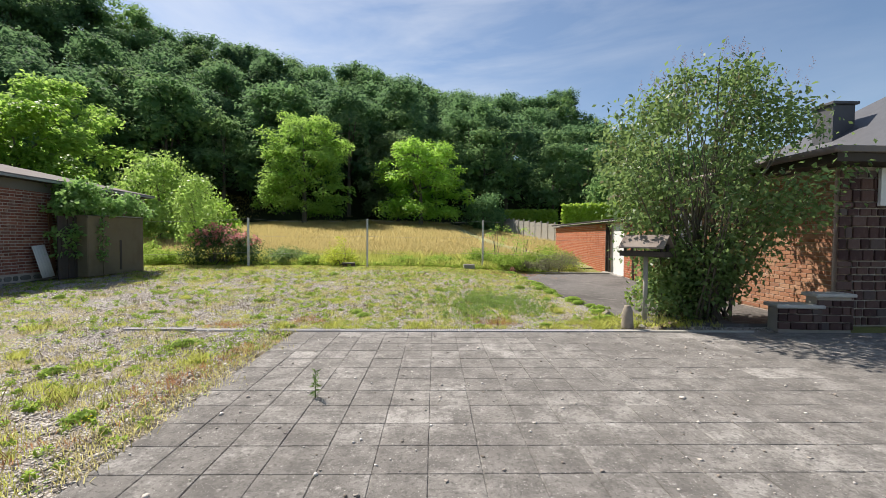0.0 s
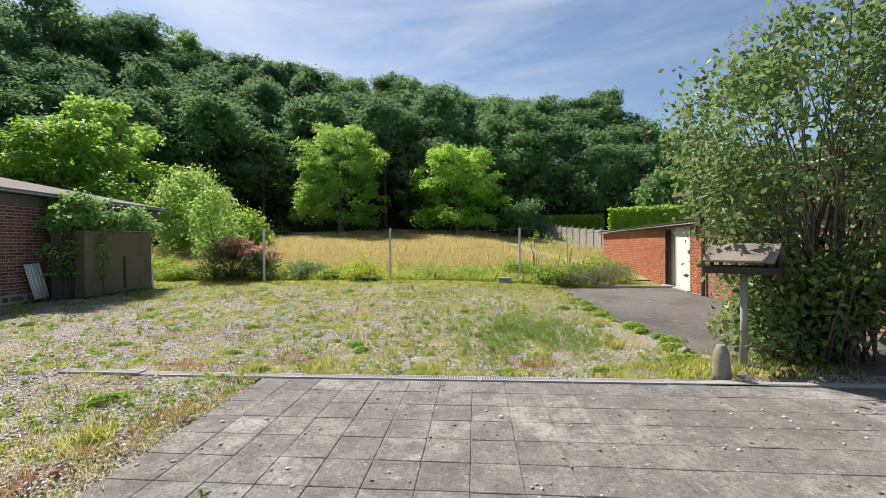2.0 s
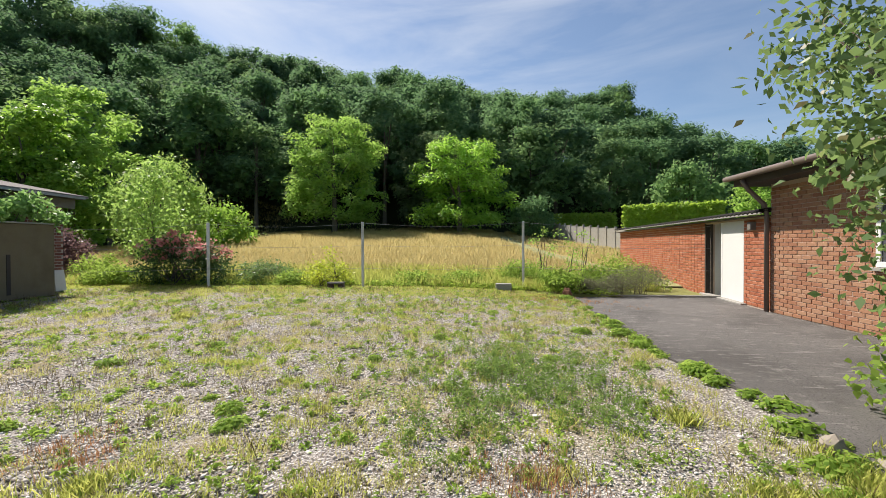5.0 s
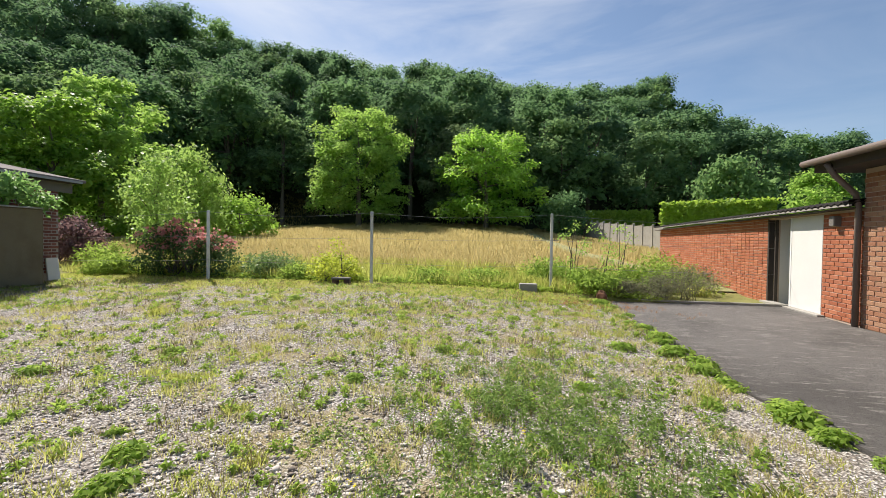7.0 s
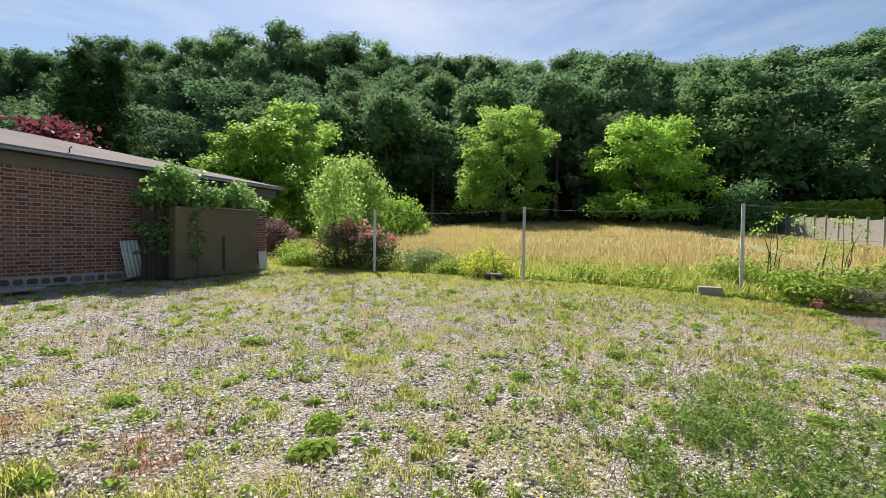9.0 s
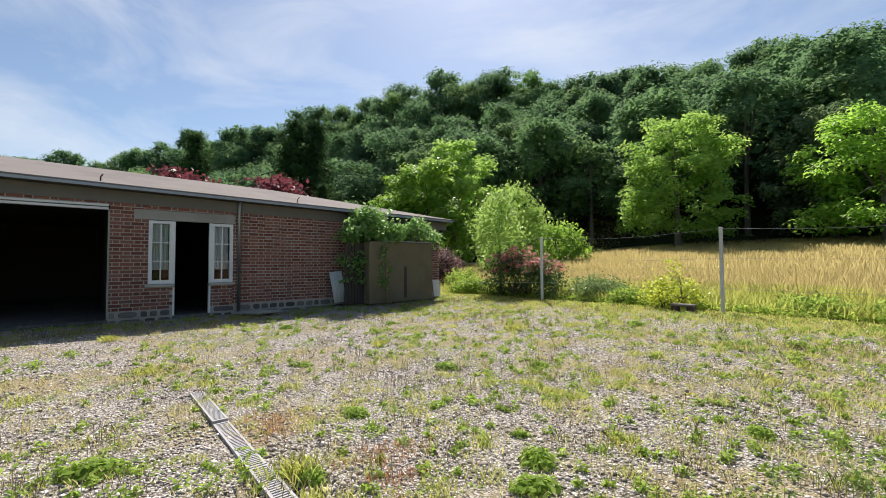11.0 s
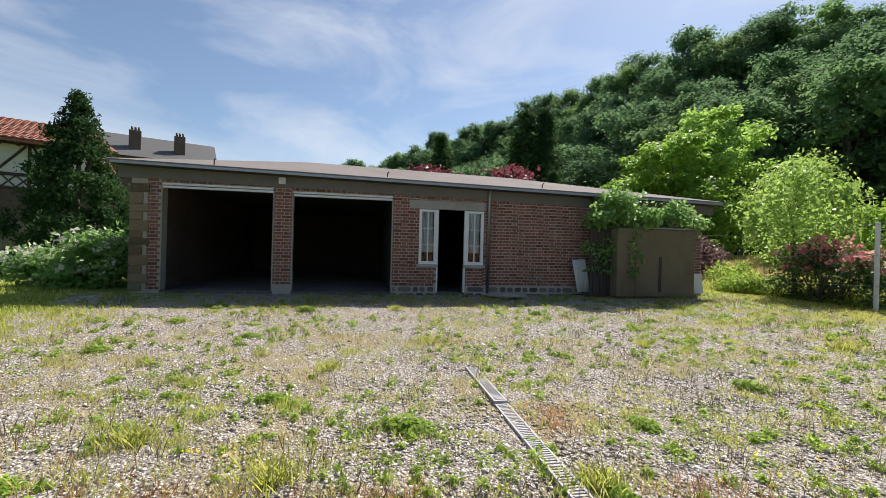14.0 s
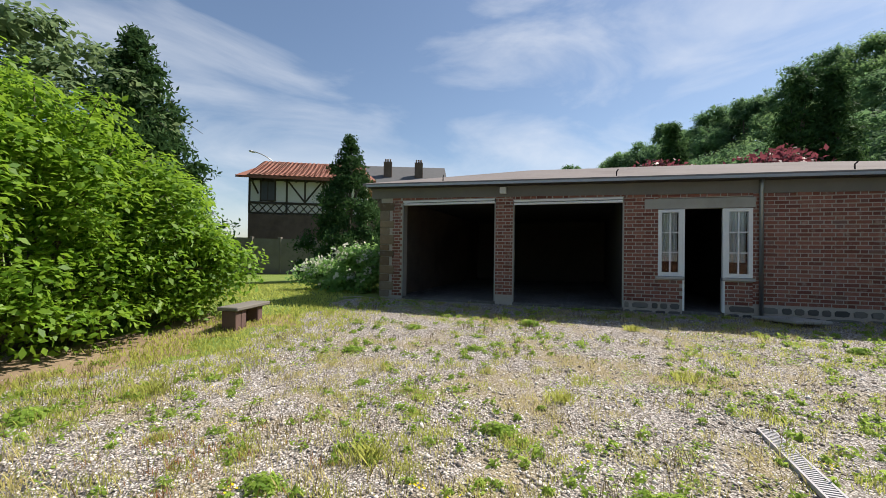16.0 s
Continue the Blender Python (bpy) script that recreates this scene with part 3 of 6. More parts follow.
# ---- hill woods ----
def build_woods():
    rng = random.Random(7)
    kinds = []
    for s, (mat, h, r, ln) in enumerate([(L_FOREST, 12.5, 4.6, 0.44), (L_FOREST, 14, 5.0, 0.46), (L_FOREST2, 12.5, 4.8, 0.46), (L_FOREST, 13.5, 4.2, 0.42), (L_FOREST2, 11.5, 4.6, 0.44)]):
        kinds.append(tree_kind(40 + s, mat, h, r, 1.4, 1.35, 46, 4600, ln, ln * 0.62, 0.24, "dome", 0.2, 0.62, M_BARK, True, 0.8))
    edge = []
    for s, (mat, h, r, ln) in enumerate([(L_FOREST, 15.0, 4.8, 0.44), (L_FOREST2, 14.0, 4.6, 0.44), (L_FOREST, 16.0, 4.4, 0.46)]):
        edge.append(tree_kind(60 + s, mat, h, r, 4.6, 1.25, 46, 4400, ln, ln * 0.62, 0.26, "dome", 0.2, 0.62, M_BARK, True, 0.8))
    for row, k in enumerate((1.01, 1.11, 1.23, 1.36, 1.50, 1.63, 1.74, 1.80)):
        az = -100.0
        while az < 48:
            rr = table(FOOT, az) * k * rng.uniform(0.97, 1.03)
            step = math.degrees((6.3 if row < 5 else 4.3) / rr * (1 + 0.05 * row))
            a = radians(az + rng.uniform(-0.3, 0.3) * step)
            x, y = EYE0[0] + rr * math.sin(a), EYE0[1] + rr * math.cos(a)
            size = rng.uniform(0.84, 1.08)
            plant_tree("woodland_tree", rng.choice(edge if row < 2 else kinds), x, y, land(x, y) - 0.3, rng.uniform(0, 360), size,
                       "dark green broadleaved tree in full leaf on the wooded hillside", "tree", "hillside woodland trees")
            az += step


build_woods()

# ---- trees of the meadow and gardens ----
W1 = tree_kind(11, L_WALNUT, 11.2, 5.1, 1.1, 0.66, 210, 20000, 0.30, 0.17, 0.24, "dome", 0.6, 0.45, M_BARK, False, 0.75)
W2 = tree_kind(12, L_BRIGHT2, 9.2, 5.2, 0.9, 0.66, 180, 18000, 0.32, 0.18, 0.22, "dome", 0.6, 0.45, M_BARK, False, 0.75)


def polar(az, r):
    return EYE0[0] + r * math.sin(radians(az)), EYE0[1] + r * math.cos(radians(az))


def plant_at(name, kind, az, r, size, label, dz=0.0, turn=0.0, category="tree"):
    x, y = polar(az, r)
    return plant_tree(name, kind, x, y, land(x, y) + dz, turn, size, label, category)


plant_at("walnut_tree", W1, -20.6, 40, 0.98, "round light green walnut tree standing in the dry meadow", 0, 20)
plant_at("walnut_tree", W2, -3.2, 40, 1.0, "bright green spreading walnut tree at the meadow edge", 0, 80)
K_GREY = tree_kind(13, L_GREYLEAF, 11, 5.2, 1.0, 0.8, 100, 10000, 0.36, 0.20, 0.2, "dome", 0.5, 0.5, M_BARK, True, 0.7)
plant_at("cherry_tree", K_GREY, -6.5, 46, 0.98, "grey-green broad tree behind the walnut trees")
K_BUSH = tree_kind(14, L_FOREST, 4.6, 2.4, 0.3, 0.9, 34, 4500, 0.28, 0.17, 0.12)
plant_at("meadow_bush", K_BUSH, 6.6, 42, 0.95, "dark green rounded bush at the meadow edge", 0, 0, "bush")
K_BRIGHT = tree_kind(15, L_BRIGHT, 9.7, 4.4, 0.8, 0.7, 105, 12000, 0.32, 0.19, 0.2, "dome", 0.5, 0.45, M_BARK, True, 0.75)
plant_at("garden_tree", K_BRIGHT, -52.3, 33, 0.88, "bright yellow-green tree behind the brick shed")
K_TALL = tree_kind(25, L_WALNUT, 11, 4.6, 1.0, 0.62, 120, 11000, 0.32, 0.18, 0.2, "airy", 0.5, 0.4, M_BARK, True, 0.6)
plant_at("garden_tree", K_TALL, -48.5, 37, 1.02, "tall light green tree behind the brick shed", 0, 50)
plant_at("garden_tree", K_BRIGHT, -56.5, 36, 0.66, "bright green tree behind the brick shed", 0, 130)
K_WILLOW = tree_kind(16, L_BIRCH, 6.2, 2.4, 0.6, 0.95, 44, 8000, 0.26, 0.10, 0.13, "oak", 1.2)
plant_at("willow_tree", K_WILLOW, -41.0, 26, 0.82, "pale green drooping willow beside the meadow")
K_LIGHT = tree_kind(17, L_BRIGHT, 3.0, 2.0, 0.2, 0.7, 30, 3500, 0.22, 0.12, 0.07, "oak", 0.6)
plant_at("light_shrub", K_LIGHT, -35.2, 29, 0.95, "low bright green arching shrub in the meadow", 0, 0, "bush")
K_BIRCH = tree_kind(18, L_BIRCH, 3.4, 0.72, 0.7, 0.34, 46, 3600, 0.11, 0.07, 0.045, "column", 0.3, 0.35, M_BARK, False)
plant_at("young_birch", K_BIRCH, -43.0, 14.2, 1.0, "slender young tree with small pale green leaves", 0)
K_PLUM = tree_kind(19, L_PLUM, 3.0, 1.5, 0.3, 0.6, 26, 3000, 0.18, 0.10, 0.07)
plant_at("plum_bush", K_PLUM, -50.4, 20.5, 0.58, "purple-leaved bush behind the shed corner", 0, 0, "bush")
K_CON = tree_kind(20, L_CONIFER, 12, 2.6, 0.4, 0.8, 110, 11000, 0.36, 0.10, 0.2, "cone", 0.9, 0.3)
plant_at("spruce", K_CON, -69.6, 46, 1.38, "tall dark spruce behind the shed roof", 0, 0)
plant_at("spruce", K_CON, -67.0, 47, 1.42, "tall dark spruce behind the shed roof", 0, 70)
plant_at("spruce", K_CON, -80.6, 60, 1.5, "distant pointed dark spruce", 0, 140)
plant_at("spruce", K_CON, -66.0, 34, 0.62, "small dark conifer behind the shed", 0, 200)
K_MAPLE = tree_kind(21, L_PURPLE, 7.5, 3.2, 0.8, 1.0, 50, 6000, 0.34, 0.22, 0.16)
plant_at("copper_maple", K_MAPLE, -72.8, 33, 0.98, "copper-red maple behind the shed roof")
plant_at("copper_maple", K_MAPLE, -82.2, 35, 1.04, "copper-red maple behind the shed roof", 0, 90)
K_HOLLY = tree_kind(22, L_FOREST2, 6.0, 2.2, 0.4, 0.9, 40, 5000, 0.3, 0.18, 0.14)
plant_at("orchard_tree", K_HOLLY, -62.5, 33, 0.9, "green garden tree behind the shed roof")
plant_at("orchard_tree", K_HOLLY, 25.5, 44, 1.35, "grey-green tree behind the hedge")
K_ROUND = tree_kind(26, L_WALNUT, 6.6, 2.2, 0.4, 0.55, 80, 6500, 0.26, 0.15, 0.14, "oak", 0.3, 0.5, M_BARK, True, 0.5)
plant_at("orchard_tree", K_ROUND, 32.7, 38, 0.95, "rounded green tree behind the annex roof", 0, 40)
# the cypress and yew on the lawn beyond the shed
K_CYP = tree_kind(23, L_CONIFER, 6.5, 2.4, 0.05, 0.30, 330, 17000, 0.17, 0.06, 0.14, "cone", -0.8, 0.4)
plant_tree("cypress", K_CYP, -18.25, -2.2, land(-18.25, -2.2), 0, 1.0, "dense dark green conical cypress on the lawn")
K_YEW = tree_kind(24, L_CONIFER, 10.8, 3.9, 0.3, 0.55, 280, 16000, 0.26, 0.09, 0.2, "cone", -0.6, 0.4)
plant_tree("cypress", K_YEW, -16.4, -13.0, land(-16.4, -13), 0, 1.14, "tall broad dark green conifer behind the hedge")
plant_tree("orchard_tree", K_GREY, -15.2, -17.1, 0.0, 0, 1.12, "grey-green tree behind the overgrown shrub")


# ---- brickwork ----
def brick_piece(cache, key, length, height, depth, material):
    if key not in cache:
        bm = boxes((-length / 2, -0.002, -height / 2, length / 2, depth, height / 2))
        bmesh.ops.bevel(bm, geom=[e for e in bm.edges if all(abs(v.co.y - depth) < 1e-5 for v in e.verts)], offset=0.0035, segments=1, affect="EDGES")
        me = bpy.data.meshes.new("brick")
        bm.to_mesh(me)
        bm.free()
        me.materials.append(material)
        cache[key] = me
    return cache[key]


def lay_bricks(parent, m, regions, course, length, joint, material, limit, near_u, seed, depth=0.008, name="brick", headers=False):
    """Running bond, or Flemish bond with headers, in the plane of m: u along, n outwards, z up. The pieces nearest to near_u are single, the rest joined."""
    rng = random.Random(seed)
    rows = []
    for u0, u1, z0, z1 in regions:
        j = 0
        while z0 + (j + 1) * course <= z1 + 0.01:
            z = z0 + (j + 0.5) * course
            row = round(z / course)
            u = u0 - (length * (0.75 if headers else 0.5) if row % 2 else 0.0)
            k = 0
            while u < u1 - 0.03:
                step = length * 0.5 if headers and k % 2 else length
                a, b = max(u, u0), min(u + step - joint, u1)
                if b - a > 0.035:
                    rows.append(((a + b) / 2, z, round(b - a, 3)))
                u += step
                k += 1
            j += 1
    rows.sort(key=lambda r: abs(r[0] - near_u))
    cache = {}
    for u, z, ln in rows[:limit]:
        ob = new(name, brick_piece(cache, ln, ln, course - joint, depth * 1.2, material))
        ob.parent = parent
        ob.matrix_local = m @ pose(u, rng.uniform(-0.002, 0.002), z, rng.uniform(-0.6, 0.6), 0, rng.uniform(-0.6, 0.6))
    if rows[limit:]:
        v, f = [], []
        for u, z, ln in rows[limit:]:
            d = depth + rng.uniform(-0.002, 0.003)
            b = len(v)
            h = (course - joint) / 2
            for n_, k in ((-0.002, 1.0), (d, 0.975)):
                for su, sz in ((-1, -1), (1, -1), (1, 1), (-1, 1)):
                    v.append(m @ Vector((u + su * ln / 2 * k, n_, z + sz * h * (1.0 if k == 1 else 0.94))))
            f += [(b + 4, b + 5, b + 6, b + 7), (b, b + 1, b + 5, b + 4), (b + 1, b + 2, b + 6, b + 5), (b + 2, b + 3, b + 7, b + 6), (b + 3, b, b + 4, b + 7)]
        ob = link("far_bricks", v, f, material, parent)
        ob["kind"] = "stuff"


def rubble(parent, m, u0, u1, z0, z1, seed, material, size=0.3, name="stone"):
    """Irregular stones in a wall face."""
    rng = random.Random(seed)
    z = z0
    while z < z1 - 0.03:
        h = min(z1 - z, rng.uniform(0.09, 0.20))
        u = u0
        while u < u1 - 0.04:
            w = min(u1 - u, rng.uniform(0.35, 1.4) * size)
            bm = bmesh.new()
            n = 7
            ring = []
            for k in range(n):
                a = 2 * math.pi * k / n + 0.3
                ring.append((math.copysign(abs(math.cos(a)) ** 0.55, math.cos(a)) * (w / 2 - 0.012) * rng.uniform(0.86, 1.0), math.copysign(abs(math.sin(a)) ** 0.55, math.sin(a)) * (h / 2 - 0.010) * rng.uniform(0.85, 1.0)))
            back = [bm.verts.new((p[0], -0.01, p[1])) for p in ring]
            front = [bm.verts.new((p[0] * 0.9, rng.uniform(0.014, 0.032), p[1] * 0.88)) for p in ring]
            bm.faces.new(front)
            for k in range(n):
                bm.faces.new((back[k], back[(k + 1) % n], front[(k + 1) % n], front[k]))
            bmesh.ops.recalc_face_normals(bm, faces=bm.faces)
            o = part(name, bm, material, parent)
            o.matrix_local = m @ pose(u + w / 2, 0, z + h / 2)
            u += w
        z += h


# ---- the brick shed ----
SX = -11.02
shed = thing("brick_shed", pose(0, 0, 0), "long red brick shed with two open garage bays", "shed")
# front plane: u = y, outwards = +x
F = Matrix(((0, 1, 0, SX), (1, 0, 0, 0), (0, 0, 1, 0), (0, 0, 0, 1)))
SY0, SY1, SDEEP = 3.15, 16.5, 8.2


def shed_shell():
    rows = []
    t = 0.28
    def w(u0, u1, z0, z1):
        rows.append((SX - t, u0, z0, SX, u1, z1))
    w(SY0, 3.70, 0.0, 2.78)
    w(5.90, 6.27, 0.0, 2.78)
    w(8.45, 9.05, 0.0, 2.78)
    w(9.05, 9.465, 0.0, 0.90)
    w(10.15, 10.58, 0.0, 0.90)
    w(10.58, SY1, 0.0, 2.72)
    w(3.70, 5.90, 2.54, 2.78)
    w(6.27, 8.45, 2.49, 2.76)
    w(9.05, 10.58, 2.44, 2.74)
    for r in rows:
        part("wall_section", boxes(r), M_MORTAR, shed)
    part("side_wall", boxes((SX - SDEEP, SY0, 0.0, SX - t, SY0 + t, 2.8)), M_BRICK_SHED, shed)
    part("side_wall", boxes((SX - SDEEP, SY1 - t, 0.0, SX - t, SY1, 2.7)), M_BRICK_SHED, shed)
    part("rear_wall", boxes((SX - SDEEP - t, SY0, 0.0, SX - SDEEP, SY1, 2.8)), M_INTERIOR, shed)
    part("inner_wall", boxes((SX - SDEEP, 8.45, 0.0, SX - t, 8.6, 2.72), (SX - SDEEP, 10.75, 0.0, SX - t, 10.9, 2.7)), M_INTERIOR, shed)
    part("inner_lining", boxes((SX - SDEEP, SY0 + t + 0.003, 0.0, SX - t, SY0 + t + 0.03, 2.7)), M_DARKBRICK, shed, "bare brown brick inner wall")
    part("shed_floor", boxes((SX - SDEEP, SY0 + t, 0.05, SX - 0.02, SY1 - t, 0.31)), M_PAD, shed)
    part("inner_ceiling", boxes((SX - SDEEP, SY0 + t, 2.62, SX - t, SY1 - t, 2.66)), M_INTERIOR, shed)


shed_shell()


def shed_roof():
    ov = 0.30
    x0, x1 = SX - SDEEP - 0.5, SX + ov
    y0, y1 = SY0 - 0.34, SY1 + 0.40
    ze0, ze1 = 2.93, 2.71
    zr = 3.95
    xr = SX - 4.2
    v = [(x1, y0, ze0), (x1, y1, ze1), (x0, y1, ze1), (x0, y0, ze0), (xr, y0 + 3.2, zr), (xr, y1 - 4.2, zr - 0.12)]
    f = [(0, 1, 5, 4), (1, 2, 5), (2, 3, 4, 5), (3, 0, 4)]
    bm = bmesh.new()
    vs = [bm.verts.new(p) for p in v]
    for q in f:
        bm.faces.new([vs[i] for i in q])
    low = [bm.verts.new((p[0], p[1], p[2] - 0.06)) for p in v[:4]]
    for i in range(4):
        bm.faces.new((vs[i], low[i], low[(i + 1) % 4], vs[(i + 1) % 4]))
    bm.faces.new(low[::-1])
    bmesh.ops.recalc_face_normals(bm, faces=bm.faces)
    part("roof", bm, M_FELT, shed, "grey mineral felt hip roof")
    # fascia beam under the eave, following its slope
    def sloped(name, xa, xb, top, low_, mat, label=""):
        bm2 = bmesh.new()
        c = []
        for y, z in ((y0 + 0.1, ze0), (y1 - 0.1, ze1)):
            for x in (xa, xb):
                for d in (top, low_):
                    c.append(bm2.verts.new((x, y, z - d)))
        for q in ((0, 1, 3, 2), (4, 6, 7, 5), (0, 4, 5, 1), (2, 3, 7, 6), (0, 2, 6, 4), (1, 5, 7, 3)):
            bm2.faces.new([c[i] for i in q])
        bmesh.ops.recalc_face_normals(bm2, faces=bm2.faces)
        part(name, bm2, mat, shed, label)
    sloped("fascia_beam", SX - 0.02, SX + 0.03, 0.07, 0.315, M_GREYPAINT)
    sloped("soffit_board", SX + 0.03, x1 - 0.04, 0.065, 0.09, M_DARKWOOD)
    sloped("eave_strip", x1 + 0.002, x1 + 0.022, 0.035, 0.085, M_ZINC, "thin pale metal drip edge")
    for y in (4.7, 8.3, 12.0):
        t = (y - y0) / (y1 - y0)
        z = ze0 + (ze1 - ze0) * t + 0.05
        tube("roof_hook", [([(x1 - 0.25, y, z), (x1 - 0.25, y, z + 0.09), (x1 - 0.22, y + 0.03, z + 0.13)], 0.012)], M_BLACK, shed)


shed_roof()

for y0, y1, z1 in ((3.70, 5.90, 2.54), (6.27, 8.45, 2.49)):
    part("rolled_garage_door", boxes((SX - 0.10, y0 + 0.02, z1 - 0.045, SX + 0.02, y1 - 0.02, z1 - 0.004), (SX - 0.08, y0 + 0.02, z1 - 0.105, SX + 0.005, y1 - 0.02, z1 - 0.06)), M_WHITE, shed, "white edges of a rolled-up garage door", 0.004)
    for y in (y0 + 0.012, y1 - 0.012):
        part("door_track", boxes((SX - 0.05, y - 0.014, 0.32, SX + 0.012, y + 0.014, z1 - 0.11)), M_CONCRETE, shed, "pale metal door track")
part("lintel", boxes((SX - 0.1, 8.81, 2.235, SX + 0.018, 10.62, 2.43)), M_CONCRETE, shed, "bare concrete lintel", 0.006)


def shed_window(y0, y1):
    z0, z1 = 0.96, 2.225
    win = thing("window", pose(SX, (y0 + y1) / 2, z0), "", "")
    win.parent = shed
    hw, h = (y1 - y0) / 2, z1 - z0
    fr = [(-0.07, -hw, 0, 0.012, -hw + 0.065, h), (-0.07, hw - 0.065, 0, 0.012, hw, h), (-0.07, -hw + 0.065, 0, 0.012, hw - 0.065, 0.075), (-0.07, -hw + 0.065, h - 0.06, 0.012, hw - 0.065, h)]
    part("window_frame", boxes(*fr), M_WHITE, win, "white painted wooden frame", 0.004)
    part("glazing_bar", boxes((-0.05, -0.012, 0.075, -0.01, 0.012, h - 0.06)), M_WHITE, win)
    for k in (1, 2):
        z = 0.075 + (h - 0.135) * k / 3
        part("glazing_bar", boxes((-0.05, -hw + 0.065, z - 0.012, -0.012, hw - 0.065, z + 0.012)), M_WHITE, win)
    g = part("glass_pane", boxes((-0.035, -hw + 0.065, 0.075, -0.031, hw - 0.065, h - 0.06)), M_GLASS, win)
    g.visible_shadow = False
    part("sill", boxes((-0.08, -hw - 0.05, -0.06, 0.06, hw + 0.03, -0.002)), M_ZINC, win, "grey stone sill", 0.006)
    bm = bmesh.new()
    # net curtain with folds
    n = 16
    prev = None
    for i in range(n + 1):
        y = -hw + 0.07 + (2 * hw - 0.14) * i / n
        x = -0.12 + 0.012 * math.sin(i * 1.9)
        cur = (bm.verts.new((x, y, h * 0.22)), bm.verts.new((x, y, h - 0.05)))
        if prev:
            bm.faces.new((prev[0], cur[0], cur[1], prev[1]))
        prev = cur
    part("curtain", bm, M_RENDER, win)
    return win


shed_window(9.05, 9.465)
shed_window(10.15, 10.58)
part("door_jamb", boxes((SX - 0.07, 9.465, 0.32, SX + 0.01, 9.50, 2.225), (SX - 0.07, 10.115, 0.32, SX + 0.01, 10.15, 2.225)), M_WHITE, shed, "white door jambs")
tube("downpipe", [([(SX + 0.10, 10.69, 2.72), (SX + 0.06, 10.69, 2.55), (SX + 0.06, 10.69, 0.30), (SX + 0.14, 10.69, 0.26)], 0.035)], M_ZINC, shed, "grey zinc downpipe")
part("wall_lamp", boxes((SX + 0.03, 6.0, 2.62, SX + 0.13, 6.14, 2.76)), M_RENDER, shed, "small square white lamp", 0.012)


def quoins():
    rng = random.Random(3)
    z = 0.30
    k = 0
    while z < 2.5:
        h = rng.uniform(0.14, 0.24)
        w = 0.36 if k % 2 else 0.24
        o = part("quoin", boxes((-0.01, -w / 2, -h / 2 + 0.006, 0.028, w / 2, h / 2 - 0.006)), M_SANDSTONE, shed, "", 0.008)
        o.matrix_local = pose(SX, SY0 + w / 2 - 0.02, z + h / 2)
        z += h
        k += 1


quoins()

# ---- water tank beside the shed ----
tank = thing("water_tank", pose(-10.2, 14.56, 0.32), "square olive-brown water tank against the shed wall", "tank")
part("body", boxes((-0.80, -1.02, 0.0, 0.0, 1.02, 1.60)), M_TANK, tank, "", 0.02)
part("lid", boxes((-0.80, -0.6, 1.602, 0.03, 1.06, 1.632)), M_ZINC, tank, "thin pale lid edge", 0.004)
part("rib", boxes((0.0, -0.55, 0.05, 0.02, -0.47, 1.55)), M_TANK, tank)
# dark timber tone stands in for the shade of the recess beside the tank
for k in range(6):
    part("side_board", boxes((-0.30, -1.55 + 0.09 * k, 0.0, -0.275 + 0.005 * (k % 2), -1.47 + 0.09 * k, 1.56)), M_DARKWOOD, tank, "weathered board darkened for the shaded recess")
part("inspection_hatch", boxes((0.0, 0.05, 0.12, 0.012, 0.12, 0.95)), M_DARKWOOD, tank)

# ---- annex and house on the other side ----
AO, AU = Vector((5.17, 16.0, 0.0)), Vector((0.085, 1.0, 0.0)).normalized()
AN = Vector((-AU.y, AU.x, 0.0))
A = Matrix(((AU.x, AN.x, 0, AO.x), (AU.y, AN.y, 0, AO.y), (0, 0, 1, 0), (0, 0, 0, 1)))
annex = thing("brick_annex", A, "low orange brick outbuilding with a corrugated roof", "outbuilding")


